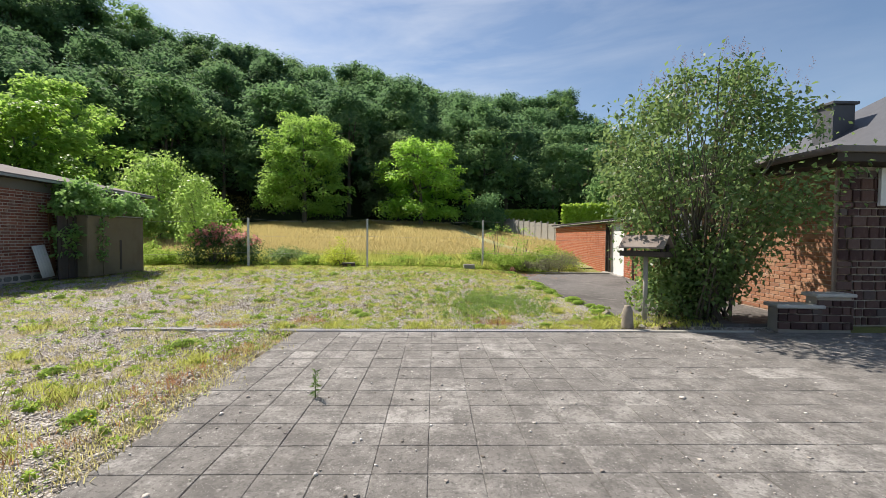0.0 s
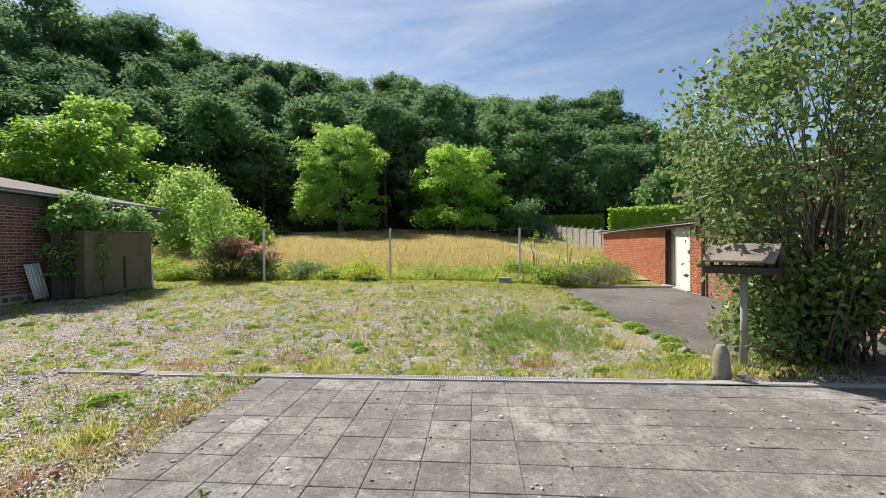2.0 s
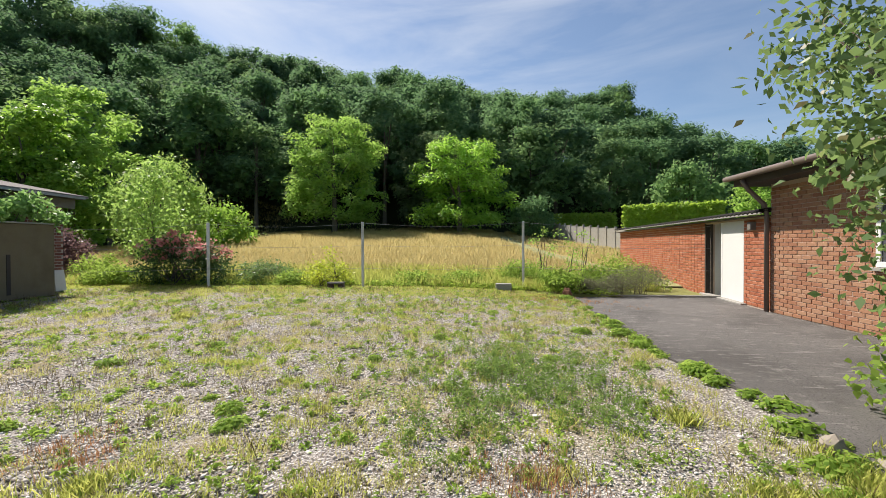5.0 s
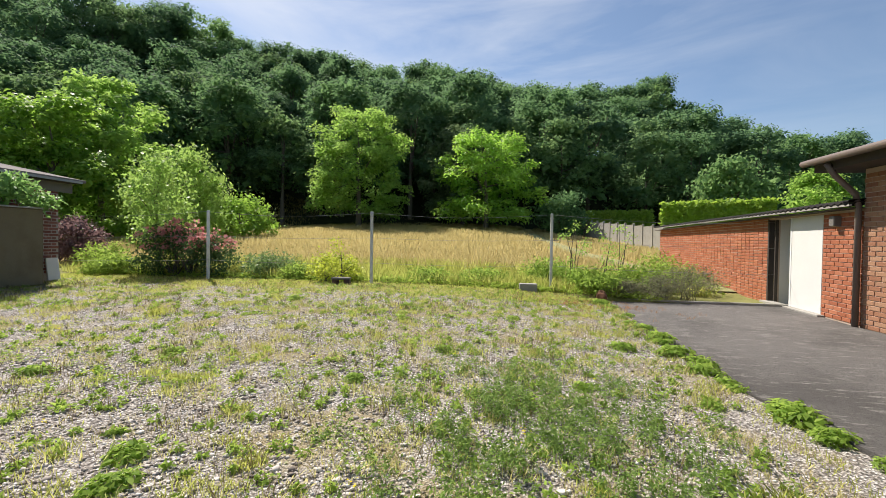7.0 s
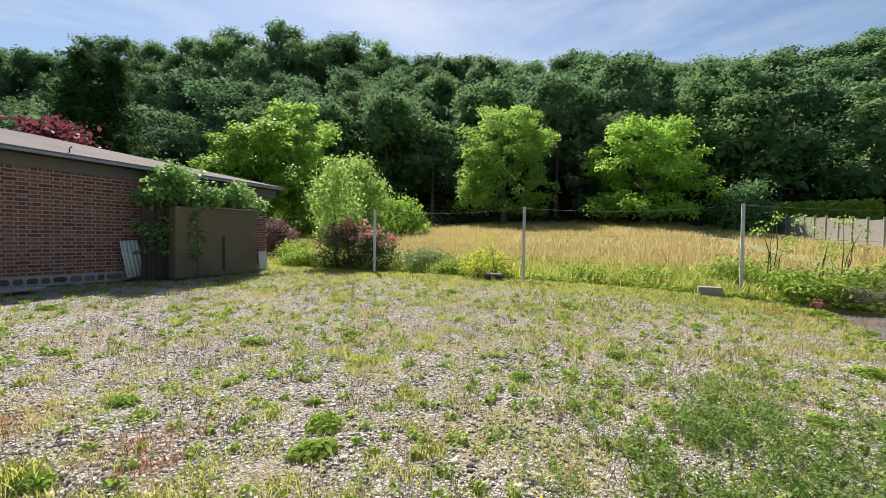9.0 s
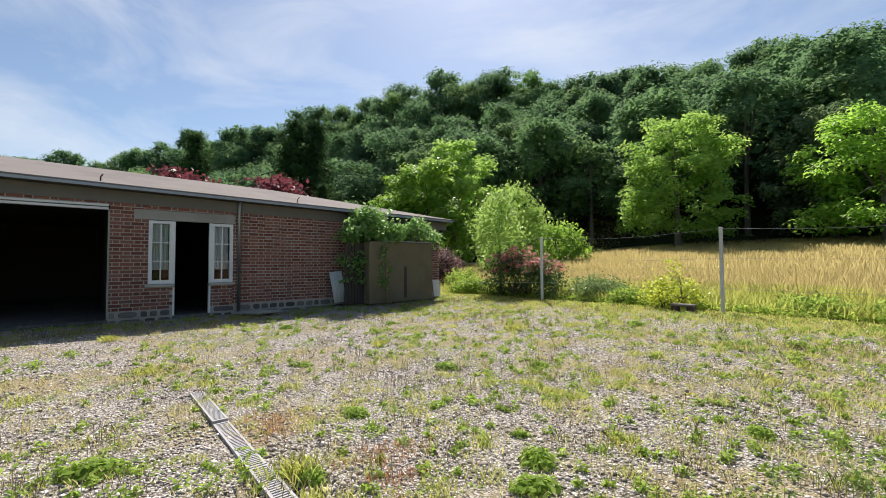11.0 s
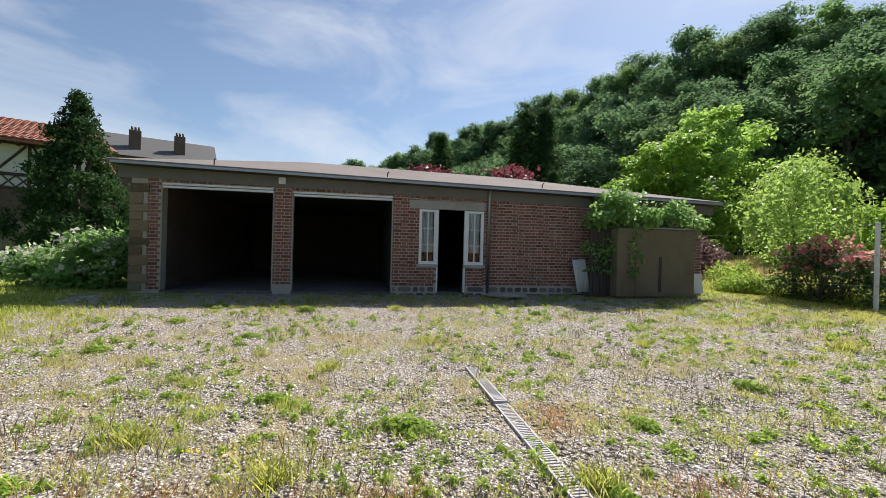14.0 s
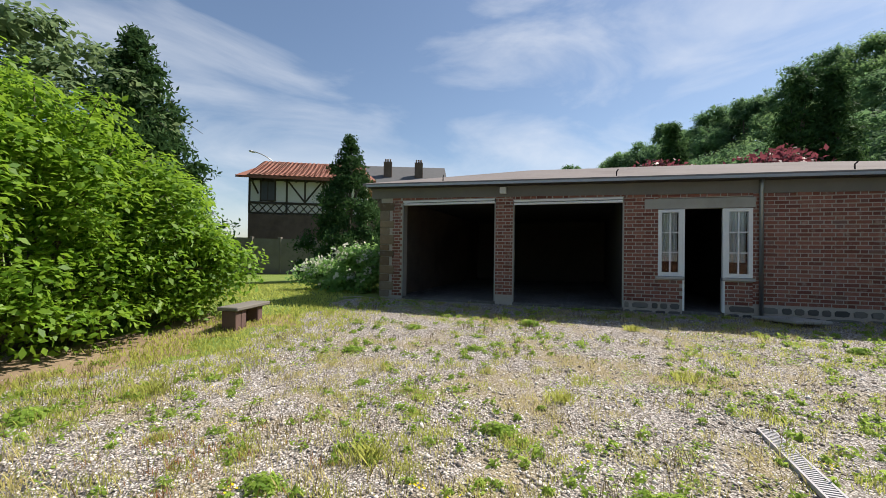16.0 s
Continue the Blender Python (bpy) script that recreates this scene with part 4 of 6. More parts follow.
def annex_shell():
    t = -0.22
    h0, h1 = 1.98, 2.06
    rows = [(0.0, t, 0.0, 1.0, 0.0, 2.0), (2.95, t, 0.0, 12.5, 0.0, 2.04), (1.0, t, 1.95, 2.95, 0.0, 2.02)]
    part("wall", boxes(*rows), M_MORTAR_RED, annex)
    part("end_wall", boxes((12.5 + t, -3.4, 0.0, 12.5, t, 2.1)), M_BRICK_ANNEX, annex)
    part("rear_wall", boxes((0.0, -3.62, 0.0, 12.5, -3.4, 2.4)), M_BRICK_ANNEX, annex)
    part("porch_wall", boxes((2.95, -0.42, 0.0, 3.05, t, 2.0), (1.0, -0.48, 0.0, 3.05, -0.42, 2.0)), M_RENDER, annex, "pale rendered porch wall")
    part("door", boxes((1.02, -0.06, 0.10, 2.05, 0.004, 1.95)), M_RENDER, annex, "plain white door leaf", 0.004)
    part("door_post", boxes((2.02, -0.1, 0.07, 2.07, 0.01, 1.95)), M_WHITE, annex)
    part("dark_post", boxes((2.93, -0.1, 0.05, 2.99, 0.012, 1.97), (2.80, -0.12, 0.05, 2.83, -0.06, 1.97)), M_DARKWOOD, annex, "dark timber post")
    part("door_step", boxes((0.9, -0.1, 0.02, 3.05, 0.12, 0.10)), M_CONCRETE, annex, "", 0.006)
    # corrugated roof
    bm = bmesh.new()
    u0, u1, step = -0.05, 12.75, 0.044
    n = int((u1 - u0) / step)
    rows = []
    for i in range(n + 1):
        u = u0 + i * step
        dz = 0.024 * math.cos(2 * math.pi * (u - u0) / 0.177)
        zb = 2.10 + 0.05 * (u / 12.5)
        rows.append([bm.verts.new((u, q, z + dz)) for q, z in ((0.24, zb), (-3.8, zb + 0.48), (-3.8, zb + 0.465), (0.24, zb - 0.04))])
    for a, b in zip(rows, rows[1:]):
        for k in range(4):
            bm.faces.new((a[k], b[k], b[(k + 1) % 4], a[(k + 1) % 4]))
    bmesh.ops.recalc_face_normals(bm, faces=bm.faces)
    part("roof", bm, M_BLACK, annex, "black corrugated sheet roof", 0, True)
    bm = bmesh.new()
    c = []
    for u, z in ((-0.05, 2.075), (12.75, 2.125)):
        for q in (0.20, 0.235):
            for d in (-0.015, -0.05):
                c.append(bm.verts.new((u, q, z + d)))
    for q in ((0, 1, 3, 2), (4, 6, 7, 5), (0, 4, 5, 1), (2, 3, 7, 6), (0, 2, 6, 4), (1, 5, 7, 3)):
        bm.faces.new([c[i] for i in q])
    bmesh.ops.recalc_face_normals(bm, faces=bm.faces)
    part("fascia", bm, M_CONCRETE, annex, "pale fascia strip")
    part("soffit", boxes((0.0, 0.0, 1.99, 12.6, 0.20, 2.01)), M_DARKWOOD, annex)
    part("wall_lamp", boxes((0.52, 0.0, 1.72, 0.66, 0.12, 1.90)), M_GREYPAINT, annex, "small grey box lamp", 0.01)


annex_shell()

HO, HU = Vector((5.17, 16.0, 0.0)), Vector((-0.012, 1.0, 0.0)).normalized()
HN = Vector((-HU.y, HU.x, 0.0))
H = Matrix(((HU.x, HN.x, 0, HO.x), (HU.y, HN.y, 0, HO.y), (0, 0, 1, 0), (0, 0, 0, 1)))
house = thing("house", H, "low brick house with flat eaves and a stone-clad front", "house")


def house_shell():
    t = -0.28
    part("wall", boxes((-6.55, t, 0.0, -0.003, 0.0, 2.62)), M_MORTAR_RED, house)
    part("front_wall", boxes((-6.6, -9.0, 0.0, -6.32, t, 2.62)), M_MORTAR, house, "dark stone-clad front wall")
    part("gable_wall", boxes((-0.28, -9.0, 0.0, -0.003, t, 2.62)), M_BRICK_HOUSE, house)
    part("rear_wall", boxes((-6.6, -9.28, 0.0, 0.0, -9.0, 2.62)), M_BRICK_HOUSE, house)
    part("flat_roof", boxes((-7.1, -2.4, 2.76, 0.45, 0.55, 2.86)), M_FELT, house, "flat felt roof with deep eaves", 0.01)
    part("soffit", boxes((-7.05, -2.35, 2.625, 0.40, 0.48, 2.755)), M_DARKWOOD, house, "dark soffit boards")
    bm = bmesh.new()
    lo = [(-7.1, -1.9, 2.88), (0.4, -1.9, 2.88), (0.4, -10.0, 2.88), (-7.1, -10.0, 2.88)]
    hi = [(-3.3, -5.0, 5.2), (-3.3, -7.0, 5.2)]
    v = [bm.verts.new(p) for p in lo + hi]
    d = [bm.verts.new((p[0], p[1], p[2] - 0.12)) for p in lo]
    for q in ((0, 1, 4), (1, 2, 5, 4), (2, 3, 5), (3, 0, 4, 5)):
        bm.faces.new([v[i] for i in q])
    for i in range(4):
        bm.faces.new((v[i], d[i], d[(i + 1) % 4], v[(i + 1) % 4]))
    bm.faces.new(d[::-1])
    bmesh.ops.recalc_face_normals(bm, faces=bm.faces)
    part("roof", bm, M_SLATE, house, "dark slate hip roof")
    tube("gutter", [([(-7.15, 0.60, 2.79), (0.5, 0.60, 2.79)], 0.055)], M_PIPE, house)
    win = part("window", boxes((-3.26, 0.012, 1.08, -2.24, 0.04, 1.16), (-3.26, 0.012, 1.98, -2.24, 0.04, 2.06), (-3.26, 0.012, 1.16, -3.18, 0.04, 1.98), (-2.32, 0.012, 1.16, -2.24, 0.04, 1.98), (-2.78, 0.012, 1.16, -2.72, 0.04, 1.98)), M_WHITE, house, "white framed side window", 0.004)
    for q in (-3.18, -2.72):
        part("pane", boxes((q, 0.012, 1.16, q + 0.40, 0.02, 1.98)), M_SLATE, win, "dark window pane")
    part("window_sill", boxes((-3.32, 0.0, 1.02, -2.18, 0.09, 1.075)), M_CONCRETE, win, "pale stone sill", 0.006)
    part("chimney", boxes((-3.3, -3.70, 3.2, -2.75, -3.15, 4.72)), M_SLATE, house, "slate-clad chimney", 0.01)
    part("chimney_cap", boxes((-3.36, -3.76, 4.72, -2.69, -3.09, 4.79)), M_SLATE, house, "", 0.01)
    tube("downpipe", [([(0.02, 0.55, 2.72), (0.02, 0.42, 2.52), (0.02, 0.12, 2.22), (0.02, 0.07, 2.0), (0.02, 0.07, 0.06)], 0.045)], M_PIPE, house, "brown painted downpipe")


house_shell()
# ---- concrete pad in front of the annex ----
bm = bmesh.new()
ring = [(1.75, 9.45), (1.9, 11.2), (1.55, 12.9), (1.45, 13.9), (1.42, 16.0), (0.95, 18.1), (5.35, 18.1), (5.12, 16.0), (5.2, 9.45)]
top = [bm.verts.new((x, y, 0.03 + 0.005 * (y - 9.4))) for x, y in ring]
bot = [bm.verts.new((x, y, -0.12)) for x, y in ring]
bm.faces.new(top[::-1])
for i in range(len(ring)):
    bm.faces.new((top[i], top[(i + 1) % len(ring)], bot[(i + 1) % len(ring)], bot[i]))
bmesh.ops.recalc_face_normals(bm, faces=bm.faces)
tagged(part("concrete_pad", bm, M_PAD), "worn dark grey concrete forecourt with scratches", "pavement", "", "structure")

# ---- fence ----
fence = thing("wire_fence", pose(0, 0, 0), "wire fence with three pale concrete posts", "fence")
POSTS = [(-7.92, 17.57), (-3.77, 17.88), (0.49, 18.36)]
for x, y in POSTS:
    part("post", boxes((x - 0.03, y - 0.03, 0.1, x + 0.03, y + 0.03, 2.05)), M_POST, fence, "", 0.006)
wires = []
ends = [(-13.0, 17.2, 1.95)] + [(x, y - 0.04, 2.02) for x, y in POSTS] + [(5.6, 18.9, 1.9)]
for lift in (0.0, -0.6, -1.2):
    for a, b in zip(ends, ends[1:]):
        pts = [Vector(a).lerp(Vector(b), k / 6) + Vector((0, 0, lift - 0.10 * math.sin(math.pi * k / 6) * (1 if lift == 0 else 0.4))) for k in range(7)]
        wires.append((pts, 0.004))
for w in wires:
    tube("wire", [w], M_GALV, fence, "", 4)

# ---- concrete panel fence far off ----
panel_fence = thing("panel_fence", pose(0, 0, 0), "weathered grey concrete panel fence along the meadow", "fence")
pa, pb = Vector((9.6, 38.0)), Vector((4.9, 60.0))
NP = 17
for i in range(NP + 1):
    p = pa.lerp(pb, i / NP)
    z = land(p.x, p.y)
    part("post", boxes((p.x - 0.07, p.y - 0.07, z - 0.2, p.x + 0.07, p.y + 0.07, z + 1.75)), M_CONCRETE, panel_fence, "", 0.02)
    if i < NP:
        q = pa.lerp(pb, (i + 1) / NP)
        c = (p + q) / 2
        d = q - p
        o = part("panel", boxes((-d.length / 2 + 0.07, -0.03, -0.2, d.length / 2 - 0.07, 0.03, 1.6)), M_CONCRETE, panel_fence)
        o.matrix_local = pose(c.x, c.y, land(c.x, c.y), 0, 0, math.degrees(math.atan2(d.y, d.x)))


# ---- shrubs and garden plants ----
def shrub(name, x, y, lumps, material, leaves, length, width, label, seed, stems=12, stem_r=0.018, shell=0.4, droop=0.2, category="bush", spread=0.25, z=None, group="", sky=0.0):
    """A many-stemmed shrub: stems rise from the base into the lumps (x, y, z, r) of its foliage."""
    rng = np.random.default_rng(seed)
    pr = random.Random(seed)
    ob = thing(name, pose(x, y, land(x, y) if z is None else z), label, category, group)
    pos, d = crown_points(rng, lumps, leaves, shell, sky)
    v, f = leaf_arrays(rng, pos, d, length, width, droop, 0.9 - 0.35 * sky)
    o = new("foliage", fast_mesh("foliage", v, f, material))
    o.parent = ob
    paths = []
    for k in range(stems):
        lx, ly, lz, lr = lumps[pr.randrange(len(lumps))]
        b = Vector((pr.uniform(-spread, spread), pr.uniform(-spread, spread), -0.05))
        t = Vector((lx, ly, lz + lr * 0.6))
        mid = b.lerp(t, 0.5) + Vector((pr.uniform(-0.1, 0.1), pr.uniform(-0.1, 0.1), 0.12 * (t - b).length))
        paths.append(([b, b.lerp(mid, 0.5) + Vector((0, 0, 0.04)), mid, t], [stem_r * 1.2, stem_r, stem_r * 0.7, stem_r * 0.25]))
    tube("branching", paths, M_BARK, ob, "", 5)
    return ob


def dome(seed, r, h, count, lump, z0=0.12, sx=1.0, sy=1.0):
    rng = np.random.default_rng(seed)
    rows = []
    for _ in range(count):
        a, q, t = rng.uniform(0, 6.283), math.sqrt(rng.random()), rng.random()
        z = z0 + (h - z0 - lump * 0.7) * t
        k = math.sqrt(max(0.05, 1 - (t * 0.95) ** 2.2))
        rows.append((q * r * k * math.cos(a) * sx, q * r * k * math.sin(a) * sy, z, lump * rng.uniform(0.7, 1.25)))
    return rows


def add_flowers(ob, seed, lumps, count, material, size, zmin, name="blossoms", label=""):
    rng = np.random.default_rng(seed)
    pos, d = crown_points(rng, lumps, count * 8, 0.95)
    pos = pos[(d[:, 2] > 0.0) & (pos[:, 2] > zmin)][:count]
    pts = np.repeat(pos, 7, 0) + rng.normal(0, size * 0.35, (len(pos) * 7, 3))
    v, f = leaf_arrays(rng, pts, rng.normal(0, 1, (len(pts), 3)), size, size * 0.8, 0)
    o = new(name, fast_mesh(name, v, f, material))
    o.parent = ob
    if label:
        o["label"] = label


def lilac():
    rng = np.random.default_rng(77)
    lumps = []
    for _ in range(190):
        t = rng.random()
        z = 0.35 + 3.85 * t
        r = 0.30 + 1.70 * math.sin(math.pi * min(1.0, 0.03 + 0.80 * t)) ** 1.7
        a = rng.uniform(0, 6.283)
        q = r * math.sqrt(rng.uniform(0.08, 1.0))
        lumps.append((q * math.cos(a), q * math.sin(a) * 0.8, z, rng.uniform(0.24, 0.44)))
    ob = shrub("lilac_bush", 3.40, 9.95, lumps, L_LILAC, 20000, 0.095, 0.054, "tall open lilac bush with grey stems and faded flower heads", 77, 130, 0.015, 0.12, 0.5, "bush", 0.36)
    # faded flower heads at the twig ends
    tops = sorted(lumps, key=lambda l: -l[2])[:42]
    pos = np.array([(x + rng.normal(0, 0.12), y + rng.normal(0, 0.12), z + r * 0.85 + rng.uniform(0, 0.12)) for x, y, z, r in tops for _ in (0, 1)])
    pts = np.repeat(pos, 22, 0)
    up = np.tile(np.linspace(0, 0.17, 22), len(pos))
    pts[:, 2] += up
    pts[:, :2] += rng.normal(0, 0.022, (len(pts), 2)) * (1.2 - up[:, None] / 0.17)
    v, f = leaf_arrays(rng, pts, rng.normal(0, 1, (len(pts), 3)), 0.022, 0.014, 0)
    o = new("blossom", fast_mesh("blossom", v, f, L_FADED))
    o.parent = ob
    o["label"] = "faded purple-brown flower heads"


L_FADED = leafy("faded blossom", (0.09, 0.06, 0.06), (0.20, 0.15, 0.16), None, 0.7)
lilac()
low = dome(301, 0.55, 0.95, 16, 0.26)
shrub("low_shrub", 2.75, 9.95, low, L_LILAC, 1500, 0.085, 0.05, "small leafy shrub at the foot of the lilac", 301, 8)
shrub("low_shrub", 3.05, 10.6, dome(302, 0.5, 0.75, 14, 0.24), L_WEED, 1100, 0.08, 0.05, "fresh green leafy shrub beside the concrete pad", 302, 8)


# the big overgrown shrub beside the lawn
def hedge_mass():
    rng = np.random.default_rng(55)
    lumps = []
    for _ in range(270):
        u = rng.random()
        x = -2.75 + 4.95 * u
        top = 1.9 + 2.0 * smooth(-2.8, -0.8, x) + 0.12 * math.sin(x * 2.3)
        y = rng.uniform(-1.5, 1.35)
        z = rng.uniform(0.25, max(0.5, top * math.sqrt(max(0.1, 1 - (max(0, y) / 1.75) ** 2)) - 0.3))
        lumps.append((x, y, z, rng.uniform(0.22, 0.46)))
    ob = shrub("overgrown_shrub", -5.5, 0.55, lumps, L_SHRUB, 54000, 0.115, 0.062, "huge bright green overgrown shrub with drooping sprays", 55, 26, 0.03, 0.7, 0.5, "bush", 0.7, None, "", 0.7)
    pr = random.Random(56)
    for _ in range(16):
        x, y, z, r = pr.choice([l for l in lumps if l[2] > 1.2])
        a = pr.uniform(-0.6, 2.2)
        tip = Vector((x + math.cos(a) * 0.9, y + math.sin(a) * 0.9, z + 0.15))
        tube("tendril", [([(x, y, z), Vector((x, y, z)).lerp(tip, 0.6) + Vector((0, 0, 0.3)), tip], [0.006, 0.004, 0.002])], M_BARK, ob, "bare arching tendril", 4)
    shrub("lawn_bush", -9.3, -1.0, dome(56, 0.9, 2.3, 24, 0.42), L_FOREST2, 4500, 0.10, 0.06, "dull green bush beside the overgrown shrub", 56, 8)


hedge_mass()

hyd = dome(61, 0.95, 1.25, 30, 0.30)
h1 = shrub("hydrangea", -12.6, 1.75, hyd, L_IVY, 3600, 0.13, 0.09, "hydrangea with pale cream flower heads beside the shed", 61, 14)
add_flowers(h1, 62, hyd, 90, P_WHITE, 0.105, 0.3, "blossom", "pale cream flower heads")
hyd2 = dome(63, 0.9, 0.85, 24, 0.27)
h2 = shrub("hydrangea", -12.5, 0.55, hyd2, L_IVY, 2600, 0.12, 0.08, "low hydrangea with pale flower heads on the lawn", 63, 10)
add_flowers(h2, 64, hyd2, 90, P_WHITE, 0.10, 0.15, "blossom", "pale cream flower heads")

# fig-like climber over the tank
fig = []
frng = np.random.default_rng(66)
for _ in range(58):
    y = frng.uniform(-1.55, 1.15)
    crest = 0.72 * math.exp(-((y + 0.85) / 0.52) ** 2) + 0.50 * math.exp(-((y - 0.55) / 0.42) ** 2) + 0.08
    fig.append((frng.uniform(-0.2, 0.6), y, 1.66 + frng.random() ** 0.7 * crest, frng.uniform(0.10, 0.23)))
for k in range(16):
    fig.append((frng.uniform(0.0, 0.22), frng.uniform(-1.6, -1.0), frng.uniform(0.6, 1.5), frng.uniform(0.09, 0.15)))
for k in range(8):
    fig.append((0.42, -0.55 + frng.uniform(-0.12, 0.12), 0.5 + 0.14 * k, 0.09))
shrub("climbing_fig", -10.62, 14.55, fig, L_IVY, 4200, 0.125, 0.07, "leafy climber spilling over the water tank", 66, 16, 0.016, 0.4, 0.4, "plant", 0.12, 0.32)

# rose bush and border plants behind the fence
rose = dome(71, 1.05, 1.45, 44, 0.30, 0.12, 1.25, 0.8)
rb = shrub("rose_bush", -9.3, 18.35, rose, L_ROSE, 6500, 0.075, 0.05, "dark rose bush covered with faded pink flowers", 71, 18)
add_flowers(rb, 72, rose, 170, P_PINK, 0.10, 0.75, "blossom", "faded pink roses")
for i, (x, y, r, h, mat, lab) in enumerate([(-12.4, 18.9, 0.7, 0.9, L_WEED, "fresh green perennials with pale flowers"), (-11.3, 18.3, 0.7, 0.55, L_WEED, "low green perennial clump behind the fence line"),
                                           (-7.0, 18.9, 0.8, 0.7, L_LILAC, "dull green border plants beside the rose bush"), (-5.9, 18.6, 0.6, 0.30, L_WEED, "low green border plant along the fence"),
                                           (-2.6, 18.9, 0.6, 0.28, L_WEED, "low green border plant along the fence"), (-1.2, 19.0, 0.7, 0.30, L_WEED, "low green border plant along the fence"),
                                           (1.4, 18.75, 0.75, 0.6, L_WEED, "grey-green border shrub near the pad"), (2.6, 19.2, 0.9, 0.75, L_WEED, "sprawling green border shrub near the pad"),
                                           (0.6, 19.8, 0.8, 0.7, L_WEED, "sprawling green border shrub near the fence"), (4.0, 20.6, 1.0, 1.1, L_WEED, "green border shrub beside the annex wall")]):
    shrub("border_plant", x, y, dome(400 + i, r, h, 22, r * 0.32), mat, 2400, 0.09, 0.04, lab, 400 + i, 10, 0.008, 0.3, 0.1, "plant")
L_HEATH = leafy("heather twigs", (0.06, 0.065, 0.045), (0.15, 0.15, 0.09), (0.13, 0.09, 0.06), 0.7)
for i, (x, y, r, h) in enumerate([(2.9, 18.35, 0.55, 0.55), (3.6, 18.75, 0.75, 0.85), (2.2, 18.5, 0.5, 0.4)]):
    shrub("heather", x, y, dome(430 + i, r, h, 22, r * 0.34), L_HEATH, 3000, 0.07, 0.012, "dry grey-brown heather clump at the pad edge", 430 + i, 14, 0.006, 0.25, -0.6, "plant", 0.2, None, "heather clumps")
yb = dome(441, 0.55, 0.75, 20, 0.22)
shrub("golden_shrub", -4.85, 18.15, yb + [(0.05, 0, 0.95, 0.12), (-0.1, 0.05, 1.05, 0.1), (0.15, 0.0, 0.85, 0.14)], L_GOLD, 2000, 0.06, 0.05, "small yellow-green shrub beside the fence post", 441, 12)
for i, (x, y) in enumerate([(1.9, 19.6), (2.4, 19.9), (1.2, 19.3)]):
    pr = random.Random(500 + i)
    lum = [(pr.uniform(-0.3, 0.3), pr.uniform(-0.2, 0.2), 0.5 + 0.22 * k, 0.16) for k in range(6)]
    shrub("rose_cane", x, y, lum, L_WALNUT, 260, 0.06, 0.04, "thin arching rose cane with sparse leaves", 500 + i, 6, 0.012, 0.2, 0.2, "plant", 0.15, None, "rose canes")


# ---- clipped hedges beyond the panel fence ----
def clipped_hedge(az0, az1, r, z_top, depth, seed):
    p, q = Vector(polar(az0, r)), Vector(polar(az1, r))
    c = (p + q) / 2
    z = land(c.x, c.y)
    half, h = (q - p).length / 2, z_top - z
    rng = np.random.default_rng(seed)
    n = int(half * h * 260)
    pts = np.stack([rng.uniform(-half, half, n), rng.uniform(-depth / 2, depth / 2, n), rng.uniform(0.0, h, n)], 1)
    face = rng.integers(0, 3, n)
    pts[face == 0, 2] = h + rng.normal(0, 0.06, (face == 0).sum())
    pts[face > 0, 1] = -depth / 2 + rng.normal(0, 0.06, (face > 0).sum())
    d = np.zeros((n, 3))
    d[face == 0, 2], d[face > 0, 1] = 1, -1
    v, f = leaf_arrays(rng, pts, d, 0.30, 0.2, 0, 0.8)
    dd = q - p
    ob = thing("clipped_hedge", pose(c.x, c.y, z, 0, 0, math.degrees(math.atan2(dd.y, dd.x))), "neatly clipped bright green hedge beyond the panel fence", "hedge", "clipped hedges")
    o = new("foliage", fast_mesh("foliage", v, f, L_HEDGE))
    o.parent = ob
    part("twig_core", boxes((-half, -depth / 2 + 0.12, -0.2, half, depth / 2 - 0.12, h - 0.12)), L_HEDGE, ob)


clipped_hedge(9.0, 17.6, 46, 4.55, 1.4, 81)
clipped_hedge(18.6, 29.5, 38, 4.55, 1.6, 82)


# ---- things near the pad ----
def bird_table():
    ob = thing("bird_table", pose(2.22, 9.62, land(2.22, 9.62), 0, 0, -48), "weathered bird table on a pale pole", "bird table")
    tube("pole", [([(0, 0, -0.05), (0, 0, 0.55), (0, 0, 1.13)], 0.037)], M_CONCRETE, ob, "pale cement pole", 10)
    part("tray", boxes((-0.36, -0.2, 1.13, 0.36, 0.2, 1.165), (-0.36, -0.2, 1.165, 0.36, -0.18, 1.215), (-0.36, 0.18, 1.165, 0.36, 0.2, 1.215), (-0.36, -0.18, 1.165, -0.34, 0.18, 1.215), (0.34, -0.18, 1.165, 0.36, 0.18, 1.215)), M_DARKWOOD, ob, "dark wooden tray with rim")
    for x in (-0.29, 0.29):
        for y in (-0.14, 0.14):
            part("corner_post", boxes((x - 0.018, y - 0.018, 1.165, x + 0.018, y + 0.018, 1.33)), M_DARKWOOD, ob)
    bm = bmesh.new()
    prof = [(-0.24, 1.29), (0.0, 1.49), (0.24, 1.29), (0.24, 1.265), (0.0, 1.46), (-0.24, 1.265)]
    a = [bm.verts.new((-0.36, y, z)) for y, z in prof]
    b = [bm.verts.new((0.36, y, z)) for y, z in prof]
    for i in range(6):
        bm.faces.new((a[i], a[(i + 1) % 6], b[(i + 1) % 6], b[i]))
    bm.faces.new((a[0], a[1], a[4], a[5]))
    bm.faces.new((a[1], a[2], a[3], a[4]))
    bm.faces.new((b[0], b[5], b[4], b[1]))
    bm.faces.new((b[1], b[4], b[3], b[2]))
    bmesh.ops.recalc_face_normals(bm, faces=bm.faces)
    part("roof", bm, M_ROOFBOARD, ob, "grey flaking pitched roof boards")


